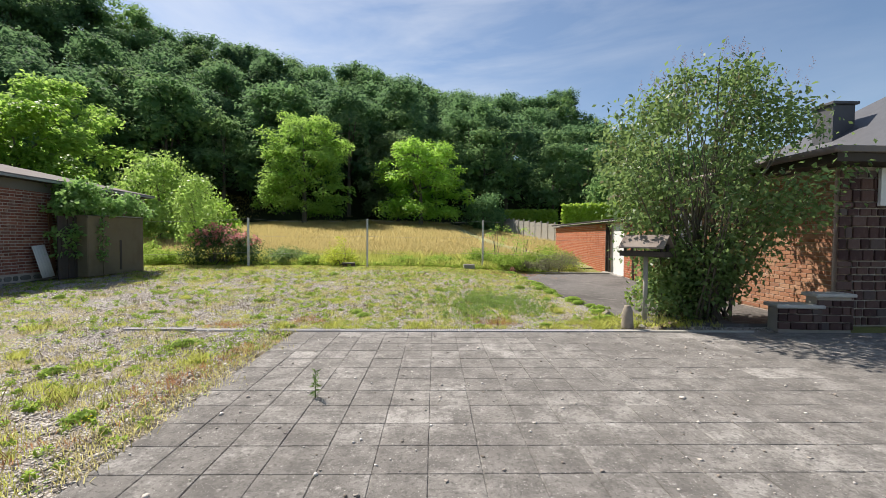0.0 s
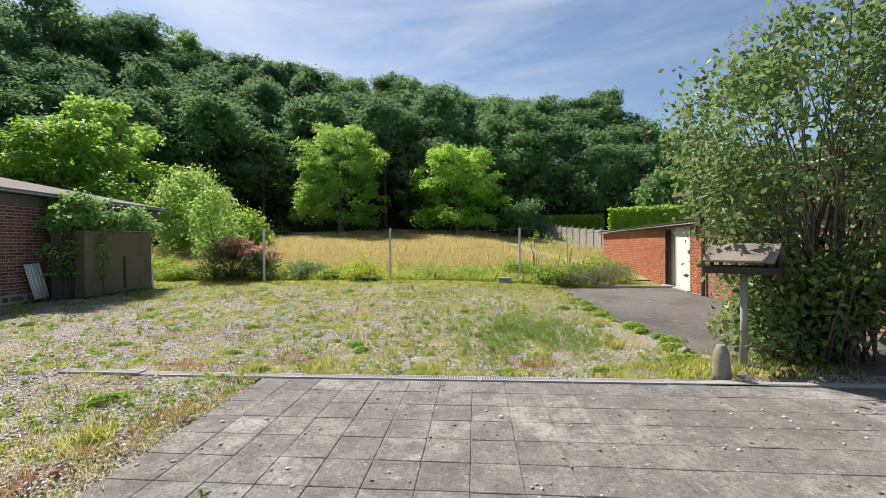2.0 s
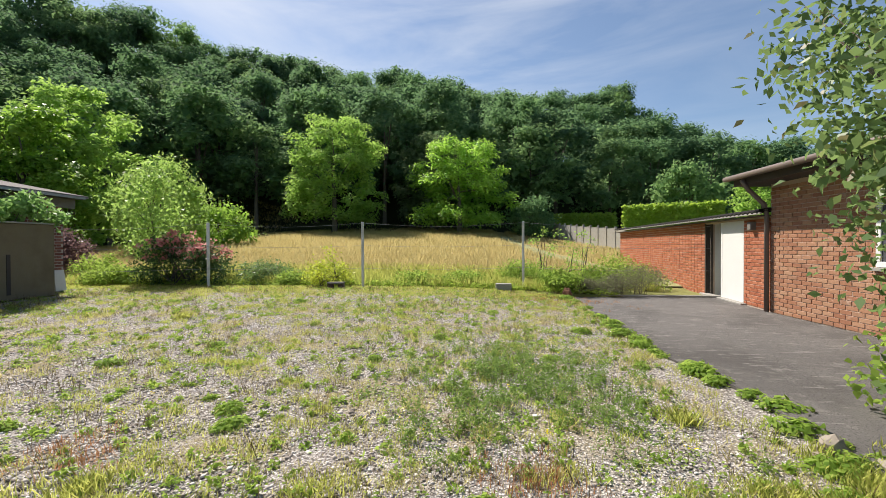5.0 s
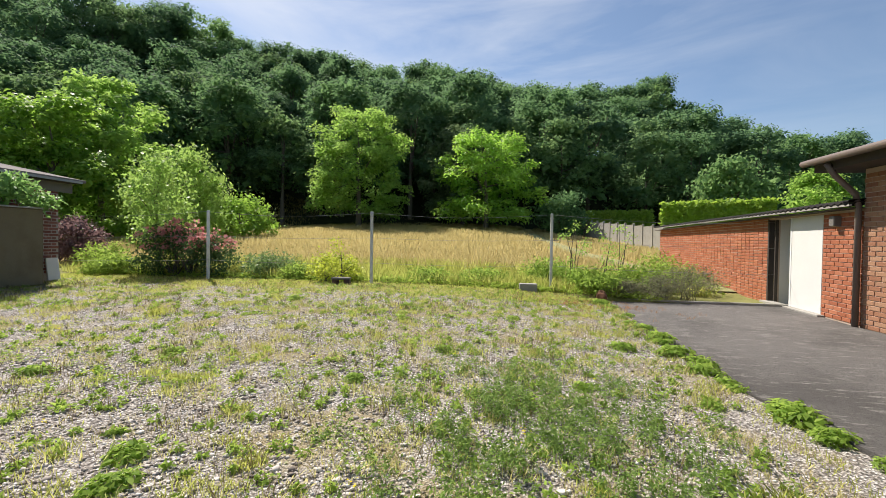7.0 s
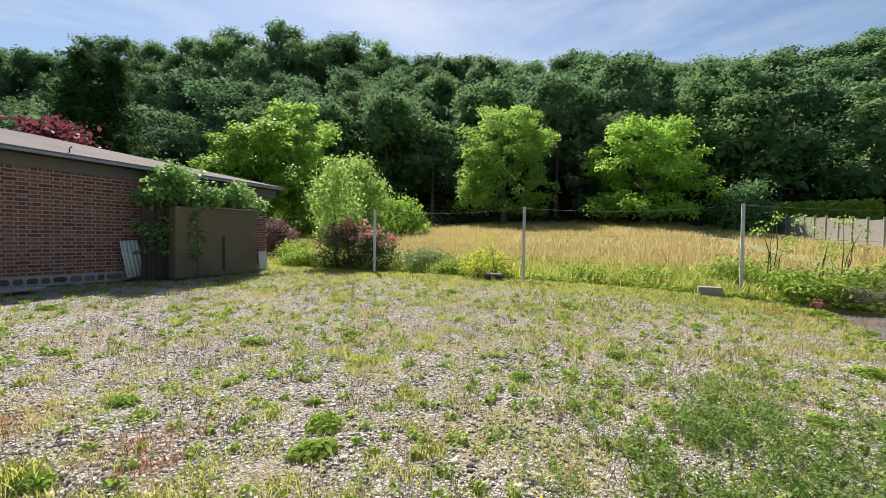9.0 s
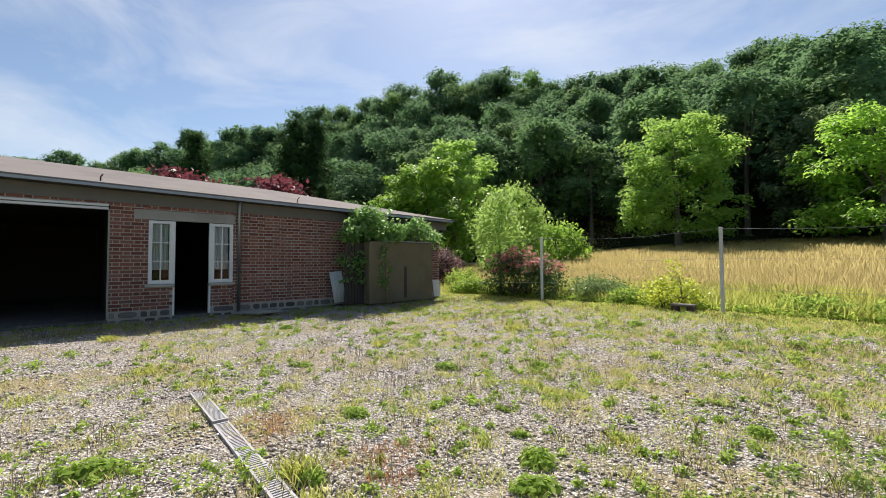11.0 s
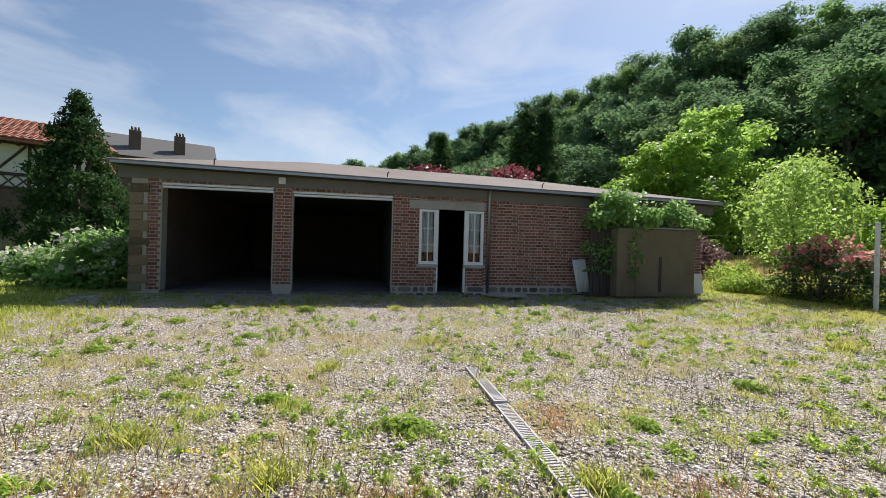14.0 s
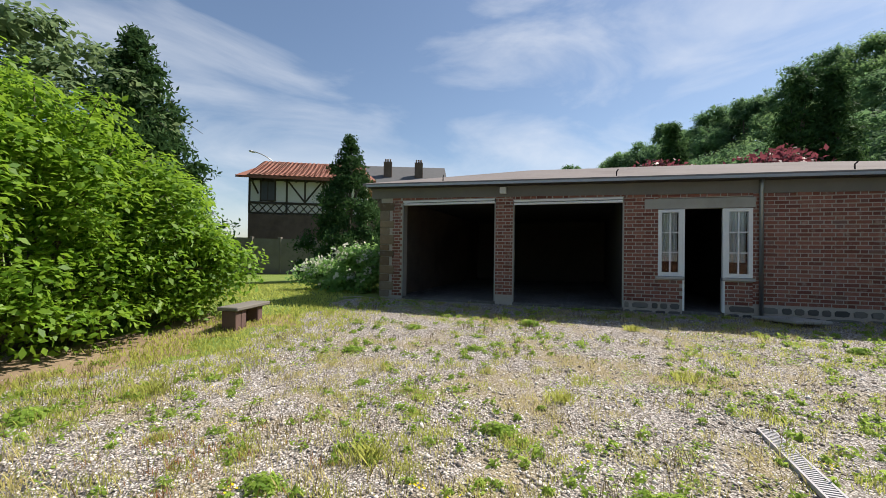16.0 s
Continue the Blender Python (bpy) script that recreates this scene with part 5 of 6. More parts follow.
M_ROOFBOARD = worn("flaking grey board", (0.22, 0.18, 0.155), (0.38, 0.33, 0.295), 5, 40, 0.9, 0, 0.004, (0.13, 0.10, 0.085), 0.2, 2.2)
bird_table()


def stone_post():
    ob = thing("stone_bollard", pose(1.74, 9.22, land(1.74, 9.22)), "short round-topped weathered stone bollard", "bollard")
    v, f = [], []
    rng = random.Random(9)
    prof = [(-0.05, 0.092), (0.05, 0.090), (0.14, 0.084), (0.23, 0.077), (0.29, 0.075), (0.315, 0.060), (0.33, 0.054), (0.36, 0.050), (0.37, 0.026)]
    tube_into(v, f, [(0, 0, z) for z, _ in prof], [r for _, r in prof], 14)
    v = [p + Vector((rng.uniform(-0.004, 0.004), rng.uniform(-0.004, 0.004), rng.uniform(-0.004, 0.004))) for p in v]
    link("body", v, f, M_STONEPOST, ob, "", True)


M_STONEPOST = worn("lichened stone", (0.24, 0.20, 0.16), (0.40, 0.36, 0.30), 9, 60, 0.92, 0, 0.008, (0.13, 0.10, 0.075), 0.2, 5.0)
stone_post()


def rock(x, y, s, seed, material, label):
    bm = bmesh.new()
    bmesh.ops.create_icosphere(bm, subdivisions=2, radius=1.0)
    for v in bm.verts:
        k = 1 + 0.35 * noise.noise(v.co * 1.3 + Vector((seed, 0, 0))) + 0.15 * noise.noise(v.co * 3.1 + Vector((seed, 5, 0)))
        v.co = Vector((v.co.x * s[0], v.co.y * s[1], max(-0.4, v.co.z) * s[2])) * k
    ob = part("rock", bm, material)
    ob.matrix_world = pose(x, y, land(x, y) + s[2] * 0.3, 0, 0, seed * 47)
    tagged(ob, label, "rock", "loose rocks")


for i, (x, y, s, mat, lab) in enumerate([(1.80, 10.15, (0.10, 0.09, 0.09), M_STONEPOST, "pale rough boulder beside the bollard"), (1.95, 9.85, (0.15, 0.08, 0.06), M_STONEPOST, "flat pale stone lying in the weeds"),
                                         (2.02, 9.32, (0.05, 0.04, 0.035), M_CONCRETE, "small pale pebble near the kerb"), (2.6, 9.42, (0.12, 0.07, 0.05), M_DARKSTONE, "dark stone below the lilac"),
                                         (2.42, 9.38, (0.07, 0.06, 0.04), M_DARKSTONE, "dark stone below the lilac"), (1.55, 17.9, (0.16, 0.10, 0.12), M_RUST, "rust-red stone at the pad edge")]):
    rock(x, y, s, i + 1, mat, lab)


def garden_bench(x, y, turn, seat, w, d, h, label, legs):
    ob = thing("stone_bench", pose(x, y, land(x, y), 0, 0, turn), label, "bench")
    part("seat", boxes((-w / 2, -d / 2, h - seat, w / 2, d / 2, h)), M_OLDWALL, ob, "", 0.012)
    for k in legs:
        part("leg", boxes((k - 0.07, -d / 2 + 0.05, -0.05, k + 0.07, d / 2 - 0.05, h - seat - 0.002)), M_DARKSTONE, ob, "", 0.012)
    return ob




def planter_wall(x, y, turn, w, d, h, seed, label):
    ob = thing("planter_wall", pose(x, y, 0.0, 0, 0, turn), label, "low wall")
    part("core", boxes((-w / 2 + 0.05, -d / 2 + 0.05, -0.05, w / 2 - 0.05, d / 2 - 0.05, h - 0.06)), M_MORTAR, ob)
    part("coping", boxes((-w / 2, -d / 2, h - 0.058, w / 2, d / 2, h)), M_PALESLAB, ob, "pale stone coping slab", 0.012)
    rng = random.Random(seed)
    z = 0.0
    while z < h - 0.10:
        c = min(rng.uniform(0.10, 0.15), h - 0.062 - z)
        u = -w / 2 + 0.03
        while u < w / 2 - 0.06:
            k = min(rng.uniform(0.11, 0.24), w / 2 - 0.03 - u)
            part("stone", boxes((u + 0.008, -d / 2 + 0.02, z + 0.008, u + k - 0.008, -d / 2 + 0.06, z + c - 0.008)), M_CLADDING, ob, "", 0.006)
            u += k
        z += c


planter_wall(4.46, 9.27, -8, 0.70, 0.36, 0.40, 11, "low stone planter wall with a pale coping slab")
planter_wall(4.98, 9.22, -3, 0.62, 0.32, 0.58, 12, "higher stone planter wall with a pale coping slab")
garden_bench(-7.60, 2.45, 12, 0.06, 0.95, 0.34, 0.33, "low grey stone bench at the lawn edge", (-0.25, 0.22, 0.36))
garden_bench(-4.35, 17.45, 4, 0.05, 0.42, 0.22, 0.16, "very small grey stone bench beside the fence", (-0.14, 0.14))
blk = part("concrete_block", boxes((-0.20, -0.10, 0.0, 0.20, 0.10, 0.19)), M_CONCRETE, None, "", 0.008)
blk.matrix_world = pose(-0.05, 18.02, land(-0.05, 18.02) - 0.02, 0, 0, 3)
tagged(blk, "grey concrete block lying by the fence post", "block")


def leaning_board():
    bm = bmesh.new()
    n = 24
    rows = []
    for i in range(n + 1):
        y = -0.17 + 0.34 * i / n
        x = 0.012 * math.cos(2 * math.pi * y / 0.076)
        rows.append([bm.verts.new((x + o, y, z)) for o, z in ((0, 0), (0, 0.80), (-0.006, 0.80), (-0.006, 0))])
    for a, b in zip(rows, rows[1:]):
        for k in range(4):
            bm.faces.new((a[k], b[k], b[(k + 1) % 4], a[(k + 1) % 4]))
    bmesh.ops.recalc_face_normals(bm, faces=bm.faces)
    ob = part("corrugated_board", bm, M_RENDER, None, "", 0, True)
    ob.matrix_world = pose(-10.72, 13.02, 0.38, 4, -14, 0)
    tagged(ob, "pale corrugated sheet leaning on the shed wall", "board")


leaning_board()
wb = part("white_board", boxes((-0.02, -0.13, 0.0, 0.02, 0.13, 0.50)), M_RENDER, None, "", 0.004)
wb.matrix_world = pose(-10.78, 16.22, 0.36, 0, -8, 0)
tagged(wb, "small white board leaning on the shed corner", "board")
rp = part("red_plank", boxes((-0.015, -0.05, 0.0, 0.015, 0.05, 1.95)), M_RUST, None, "", 0.003)
rp.matrix_world = pose(-10.85, 13.3, 0.36, 0, -3, 0)
tagged(rp, "rust-red plank standing against the shed wall", "plank")
kerb = part("pad_kerb", boxes((0.75, 18.104, -0.05, 5.4, 18.19, 0.125)), M_CONCRETE, None, "", 0.01)
tagged(kerb, "pale concrete kerb behind the pad", "kerb", "", "structure")
slabp = part("step_slab", boxes((-0.45, -0.3, 0, 0.45, 0.3, 0.05)), M_CONCRETE, None, "", 0.01)
slabp.matrix_world = pose(-10.55, 10.95, 0.285, 0, -3, 20)
tagged(slabp, "flat concrete slab below the downpipe", "slab")

# ---- lawn wall and houses beyond ----
gw = thing("garden_wall", pose(0, 0, 0), "grey concrete garden wall along the lawn", "wall")
ga, gb = Vector(polar(-141, 29)), Vector(polar(-116, 27.5))
for i in range(8):
    p, q = ga.lerp(gb, i / 8), ga.lerp(gb, (i + 1) / 8)
    d = q - p
    o = part("panel", boxes((-d.length / 2 + 0.05, -0.06, -0.2, d.length / 2 - 0.05, 0.06, 1.85)), M_OLDWALL, gw)
    o.matrix_local = pose((p.x + q.x) / 2, (p.y + q.y) / 2, 0.2, 0, 0, math.degrees(math.atan2(d.y, d.x)))
    o = part("post", boxes((-0.09, -0.09, -0.2, 0.09, 0.09, 1.95)), M_OLDWALL, gw, "", 0.015)
    o.matrix_local = pose(p.x, p.y, 0.2)


def roof_tiles(parent, x0, x1, y0, y1, z0, z1, material):
    """Rows of overlapping tiles from the eave (y0, z0) up to the ridge (y1, z1)."""
    rows, cols = 13, int((x1 - x0) / 0.30)
    v, f = [], []
    for r in range(rows):
        t0, t1 = r / rows, (r + 1.08) / rows
        for c in range(cols):
            xa, xb = x0 + (x1 - x0) * c / cols, x0 + (x1 - x0) * (c + 0.97) / cols
            b = len(v)
            ya, yb, za, zb = y0 + (y1 - y0) * t0, y0 + (y1 - y0) * t1, z0 + (z1 - z0) * t0 + 0.05, z0 + (z1 - z0) * t1 + 0.01
            xm = (xa + xb) / 2
            v += [(xa, ya, za), (xm, ya, za + 0.05), (xb, ya, za), (xb, yb, zb), (xm, yb, zb + 0.05), (xa, yb, zb), (xa, ya, za - 0.03), (xb, ya, za - 0.03)]
            f += [(b, b + 1, b + 4, b + 5), (b + 1, b + 2, b + 3, b + 4), (b, b + 6, b + 7, b + 2, b + 1)]
    o = link("roof_tiles", v, f, material, parent)
    o["kind"] = "stuff"


def half_timbered():
    px, py = -25.0, -10.7
    ob = thing("half_timbered_house", pose(px, py, 0.2, 0, 0, 118.5), "white half-timbered house with dark beams and a red tiled roof", "house")
    # local: x to the left of its face, y away, z up
    w0, w1 = -2.7, 4.9
    part("ground_floor", boxes((w0, 0.0, -0.5, w1, 7.0, 3.55)), M_DARKBRICK, ob, "dark brick ground floor")
    part("upper_wall", boxes((w0, 0.05, 3.56, w1, 7.0, 6.05)), M_RENDER, ob, "white rendered upper wall")
    bm = bmesh.new()
    zr = 7.75
    pr = [(-0.75, 5.95), (3.5, zr), (7.75, 5.95), (7.75, 5.80), (3.5, zr - 0.15), (-0.75, 5.80)]
    a = [bm.verts.new((w0 - 0.6 + (1.3 if i in (1, 4) else 0), y, z)) for i, (y, z) in enumerate(pr)]
    b = [bm.verts.new((w1 + 0.6 - (1.3 if i in (1, 4) else 0), y, z)) for i, (y, z) in enumerate(pr)]
    for i in range(6):
        bm.faces.new((a[i], a[(i + 1) % 6], b[(i + 1) % 6], b[i]))
    for e in (a, b):
        bm.faces.new((e[0], e[1], e[4], e[5]))
        bm.faces.new((e[1], e[2], e[3], e[4]))
    bmesh.ops.recalc_face_normals(bm, faces=bm.faces)
    part("roof", bm, M_REDTILE, ob, "red clay tile roof")
    roof_tiles(ob, w0 + 0.1, w1 - 0.1, -0.78, 3.4, 5.96, zr - 0.04, M_REDTILE)

    def beam(x0, z0, x1, z1, t=0.11):
        d = Vector((x1 - x0, 0, z1 - z0))
        bm2 = boxes((-d.length / 2, -0.03, -t / 2, d.length / 2, 0.045, t / 2))
        o = part("beam", bm2, M_DARKWOOD, ob)
        o.matrix_local = pose((x0 + x1) / 2, 0.02, (z0 + z1) / 2, 0, -math.degrees(math.atan2(d.z, d.x)), 0)
    beam(w0, 4.30, w1, 4.30, 0.16)
    beam(w0, 5.85, w1, 5.85, 0.14)
    beam(w0, 3.62, w1, 3.62, 0.12)
    for k in range(5):
        x = w0 + 0.05 + k * 2.33
        beam(x, 3.62, x, 5.85, 0.12)
    for k in range(4):
        xa = w0 + 0.05 + k * 2.33
        if k % 2 == 0:
            win = part("window", boxes((xa + 0.65, -0.02, 4.42, xa + 1.65, 0.06, 5.78)), M_DARKWOOD, ob, "dark window with closed shutters", 0.01)
            part("pane", boxes((xa + 0.75, -0.03, 4.5, xa + 1.12, -0.015, 5.7)), M_SLATE, win)
            part("pane", boxes((xa + 1.18, -0.03, 4.5, xa + 1.55, -0.015, 5.7)), M_SLATE, win)
            beam(xa + 0.1, 5.8, xa + 0.55, 4.9)
        else:
            beam(xa + 0.1, 5.75, xa + 1.16, 4.4)
            beam(xa + 1.16, 4.4, xa + 2.2, 5.75)
            beam(xa + 1.16, 4.3, xa + 1.16, 5.85)
    x = w0 + 0.1
    while x < w1 - 0.5:
        beam(x, 3.68, x + 0.5, 4.24, 0.06)
        beam(x, 4.24, x + 0.5, 3.68, 0.06)
        x += 0.52
    for k in range(14):
        part("rafter_end", boxes((w0 + 0.2 + k * 0.68, -0.68, 5.72, w0 + 0.3 + k * 0.68, 0.05, 5.84)), M_DARKWOOD, ob)


half_timbered()


def far_house():
    px, py = -43.2, -10.8
    ob = thing("slate_roof_house", pose(px, py, 0.75, 0, 0, 113), "distant house with a grey roof and two chimneys", "house")
    part("wall", boxes((-5.6, 0, 0, 4.4, 8, 8.2)), M_DARKBRICK, ob)
    bm = bmesh.new()
    pr = [(-0.6, 8.0), (4.0, 10.7), (8.6, 8.0)]
    a = [bm.verts.new((-5.9, y, z)) for y, z in pr]
    b = [bm.verts.new((4.7, y, z)) for y, z in pr]
    for i in range(3):
        bm.faces.new((a[i], a[(i + 1) % 3], b[(i + 1) % 3], b[i]))
    bm.faces.new(a[::-1])
    bm.faces.new(b)
    bmesh.ops.recalc_face_normals(bm, faces=bm.faces)
    part("roof", bm, M_ASBESTOS, ob, "grey slate roof")
    for x in (-1.8, 1.6):
        c = part("chimney", boxes((x - 0.45, 0.9, 7.5, x + 0.45, 1.6, 10.6)), M_DARKBRICK, ob, "dark brick chimney", 0.02)
        for k in (-0.25, 0.0, 0.25):
            tube("chimney_pot", [([(x + k, 1.25, 10.58), (x + k, 1.25, 10.95)], 0.09)], M_DARKBRICK, c)


M_ASBESTOS = worn("grey slates", (0.085, 0.088, 0.092), (0.13, 0.132, 0.135), 2, 12, 0.8, 0, 0.01)
far_house()
sx, sy = -32.7, -18.1
ex, ey = -31.06, -19.95
street = thing("street_lamp", pose(sx, sy, 0.2), "grey street lamp with a curved arm behind the roof", "street lamp")
arm = [Vector((0, 0, -0.2)), Vector((0, 0, 4.0)), Vector((0, 0, 8.6))]
for k in range(1, 7):
    t = k / 6
    arm.append(Vector(((ex - sx) * t, (ey - sy) * t, 8.6 + 1.25 * math.sin(t * math.pi / 2))))
tube("pole", [(arm, [0.09, 0.08, 0.06] + [0.045] * 6)], M_ZINC, street)
part("lamp_head", boxes((ex - sx - 0.35, ey - sy - 0.1, 9.78, ex - sx + 0.2, ey - sy + 0.1, 9.92)), M_ZINC, street, "", 0.03)


# ---- grass, weeds and stones ----
def blades(rng, base, height, spread, width, lean=0.5):
    """One tapered blade per base point (n, 3)."""
    n = len(base)
    a = rng.uniform(0, 2 * math.pi, n)
    d = np.stack([np.cos(a), np.sin(a), np.zeros(n)], 1)
    s = np.stack([-np.sin(a), np.cos(a), np.zeros(n)], 1)
    h = height * rng.uniform(0.55, 1.25, (n, 1))
    w = width * rng.uniform(0.7, 1.3, (n, 1))
    base = base + rng.normal(0, 1, (n, 3)) * spread * np.array([1, 1, 0])
    up = np.array([0, 0, 1.0])
    tip = base + d * h * lean * rng.uniform(0.1, 1.0, (n, 1)) + up * h
    mid = base * 0.5 + tip * 0.5 + up * h * 0.10
    v = np.stack([base - s * w, base + s * w, mid + s * w * 0.8, tip, mid - s * w * 0.8], 1).reshape(-1, 3)
    return v, np.arange(5 * n).reshape(-1, 5)


def stuff(name, rows, material, label, category):
    v, f = join_arrays(rows)
    ob = new(name, fast_mesh(name, v, f, material))
    return tagged(ob, label, category, "", "stuff")


def in_yard(x, y):
    if x > PAVE_X - 0.05 and y < DRAIN_Y + 0.10:
        return False
    if x > 1.45 + 0.35 * math.sin(y * 0.9) * (y < 12) and y > 9.2:
        return False
    if y < 2.9 + 0.22 * (x + 10) and x < -5.6:
        return False
    return -10.9 < x < 2.2 and 2.0 < y < 17.6


def scatter(rng, n, x0, x1, y0, y1, keep):
    out_ = []
    tries = 0
    while len(out_) < n and tries < n * 30:
        tries += 1
        x, y = rng.uniform(x0, x1), rng.uniform(y0, y1)
        if keep(x, y):
            out_.append((x, y, land(x, y) - 0.012))
    return np.array(out_)


def patchy(scale, level, off=0.0):
    return lambda x, y: in_yard(x, y) and noise.noise(Vector((x * scale + off, y * scale, off))) * 0.5 + 0.5 + 0.13 * smooth(11, 17, y) - 0.10 * smooth(-4, -8, x) > level + random.random() * 0.22 - 0.11


def yard_plants():
    rng = np.random.default_rng(90)
    green, dry = [], []
    # low mats of grass in patches
    c = scatter(rng, 800, -10.8, 2.1, 2.2, 17.5, patchy(0.9, 0.50))
    green.append(blades(rng, np.repeat(c, 16, 0), 0.030, 0.05, 0.0026, 1.3))
    c = scatter(rng, 350, -10.8, 2.1, 2.2, 17.5, patchy(0.7, 0.52, 7.0))
    green.append(blades(rng, np.repeat(c, 22, 0), 0.042, 0.035, 0.0024, 1.1))
    c = scatter(rng, 900, -10.8, 2.1, 2.2, 17.5, patchy(1.1, 0.47, 3.0))
    dry.append(blades(rng, np.repeat(c, 9, 0), 0.06, 0.05, 0.0018, 0.9))
    c = scatter(rng, 900, -10.8, 2.1, 2.2, 17.5, patchy(0.6, 0.44, 13.0))
    dry.append(blades(rng, np.repeat(c, 7, 0), 0.06, 0.06, 0.0032, 1.4))
    # clumps of mixed size
    for n_, k, h, sp, w, lv, off in ((330, 60, 0.050, 0.055, 0.0022, 0.50, 31.0), (170, 90, 0.065, 0.07, 0.0024, 0.53, 37.0), (520, 34, 0.038, 0.045, 0.0022, 0.45, 41.0)):
        c = scatter(rng, n_, -10.8, 2.1, 2.2, 17.5, patchy(0.55, lv, off))
        green.append(blades(rng, np.repeat(c, k, 0), h, sp, w, 0.8))
    for n_, k, h, sp, w in ((300, 40, 0.07, 0.06, 0.0018), (300, 50, 0.04, 0.09, 0.0024)):
        c = scatter(rng, n_, -10.8, 2.1, 2.2, 17.5, patchy(0.6, 0.45, 51.0))
        dry.append(blades(rng, np.repeat(c, k, 0), h, sp, w, 0.8))
    # the weedy patch in the middle of the yard: thin stems with small leaves
    c = np.stack([rng.normal(-0.20, 0.62, 620), rng.normal(11.5, 0.90, 620), np.zeros(620)], 1)
    c = c[(c[:, 1] > 9.7) & (c[:, 0] < 1.3) & np.array([noise.noise(Vector((p[0] * 2.6, p[1] * 2.6, 3.0))) > -0.12 for p in c])]
    stem = np.repeat(c, 3, 0) + rng.normal(0, 1, (len(c) * 3, 3)) * np.array([0.05, 0.05, 0])
    top = stem + np.stack([rng.normal(0, 0.03, len(stem)), rng.normal(0, 0.03, len(stem)), rng.uniform(0.05, 0.20, len(stem))], 1)
    t = rng.random((len(stem), 16, 1)) ** 0.8
    lp = (stem[:, None] * (1 - t) + top[:, None] * t).reshape(-1, 3) + rng.normal(0, 0.008, (len(stem) * 16, 3))
    a = rng.uniform(0, 6.283, len(lp))
    tall = [leaf_arrays(rng, lp, np.stack([np.cos(a), np.sin(a), np.full(len(lp), 0.8)], 1), 0.034, 0.011, -0.3, 0.4)]
    tall.append((lambda v, f: (v, f[:, [0, 1, 2, 4]]))(*blades(rng, np.repeat(c, 3, 0), 0.15, 0.05, 0.0015, 0.4)))
    # withered upright stalks all over
    c = scatter(rng, 1500, -10.6, 2.1, 2.2, 17.5, patchy(0.6, 0.40, 71.0))
    stalks = [blades(rng, np.repeat(c, 5, 0), 0.085, 0.045, 0.0016, 0.5)]
    c = scatter(rng, 420, -10.6, 2.1, 2.2, 17.5, patchy(0.7, 0.46, 77.0))
    stalks.append(blades(rng, np.repeat(c, 12, 0), 0.13, 0.07, 0.0016, 0.45))
    red = []
    for x, y, sx, sy, k in ((-0.35, 9.7, 0.18, 0.14, 60), (-3.85, 6.8, 0.14, 0.40, 70), (-3.7, 7.9, 0.12, 0.3, 35), (-4.2, 5.4, 0.2, 0.4, 30), (0.9, 16.6, 0.7, 0.4, 120), (-3.4, 9.75, 0.2, 0.15, 40), (-4.6, 9.3, 0.2, 0.12, 30)):
        c = np.stack([rng.normal(x, sx, k), rng.normal(y, sy, k), np.zeros(k)], 1)
        c[:, 2] = [land(a, b) - 0.012 for a, b, _ in c]
        red.append(blades(rng, np.repeat(c, 9, 0), 0.06, 0.04, 0.0022, 0.8))
    stuff("red_weeds", red, L_RED, "reddish-brown withering weeds in patches", "weeds")
    c = scatter(rng, 55, -9.0, 1.2, 4.0, 15.0, patchy(0.9, 0.48, 83.0))
    pts = np.repeat(c, 8, 0) + rng.normal(0, 1, (len(c) * 8, 3)) * np.array([0.022, 0.022, 0.008]) + np.array([0, 0, 0.055])
    stuff("yellow_flowers", [leaf_arrays(rng, pts, np.tile([0.0, 0.0, 1.0], (len(pts), 1)), 0.018, 0.016, 0, 0.4)], P_YELLOW, "tiny yellow wild flowers among the weeds", "flower")
    stuff("withered_stalks", stalks, L_STALK, "thin withered brown weed stalks in the gravel", "weeds")
    # along the drain and the slab edge
    edge = np.stack([rng.uniform(-3.4, 1.6, 110), rng.normal(DRAIN_Y + 0.14, 0.03, 110), np.zeros(110)], 1)
    green.append(blades(rng, np.repeat(edge, 12, 0), 0.06, 0.03, 0.0035, 0.8))
    side = np.stack([rng.normal(PAVE_X - 0.12, 0.10, 260), rng.uniform(1.5, 9.0, 260), np.zeros(260)], 1)
    dry.append(blades(rng, np.repeat(side, 12, 0), 0.045, 0.06, 0.0028, 1.2))
    pad = np.stack([rng.normal(1.55, 0.13, 240), rng.uniform(9.3, 18.0, 240), np.full(240, 0.01)], 1)
    green.append(blades(rng, np.repeat(pad, 12, 0), 0.04, 0.06, 0.0024, 0.9))
    near = np.stack([rng.uniform(1.5, 3.3, 110), rng.uniform(9.25, 10.2, 110), np.full(110, 0.01)], 1)
    green.append(blades(rng, np.repeat(near, 18, 0), 0.08, 0.05, 0.004, 0.8))
    stuff("yard_grass", green, L_GRASS, "patchy low green grass growing through the gravel", "grass")
    stuff("tall_weeds", tall, L_FEATHER, "taller fresh green weeds in the middle of the yard", "weeds")
    stuff("dry_grass", dry, L_DRY, "dry straw-coloured grass scattered over the gravel", "grass")
    # flat creeping weeds
    c = scatter(rng, 2300, -10.8, 2.1, 2.2, 17.5, patchy(0.8, 0.50, 21.0))
    pts = np.repeat(c, 9, 0) + rng.normal(0, 1, (len(c) * 9, 3)) * np.array([0.05, 0.05, 0.004]) + np.array([0, 0, 0.012])
    flat = np.tile([0.0, 0.0, 1.0], (len(pts), 1))
    c = scatter(rng, 1900, -10.8, 2.1, 2.2, 17.5, patchy(0.7, 0.42, 61.0))
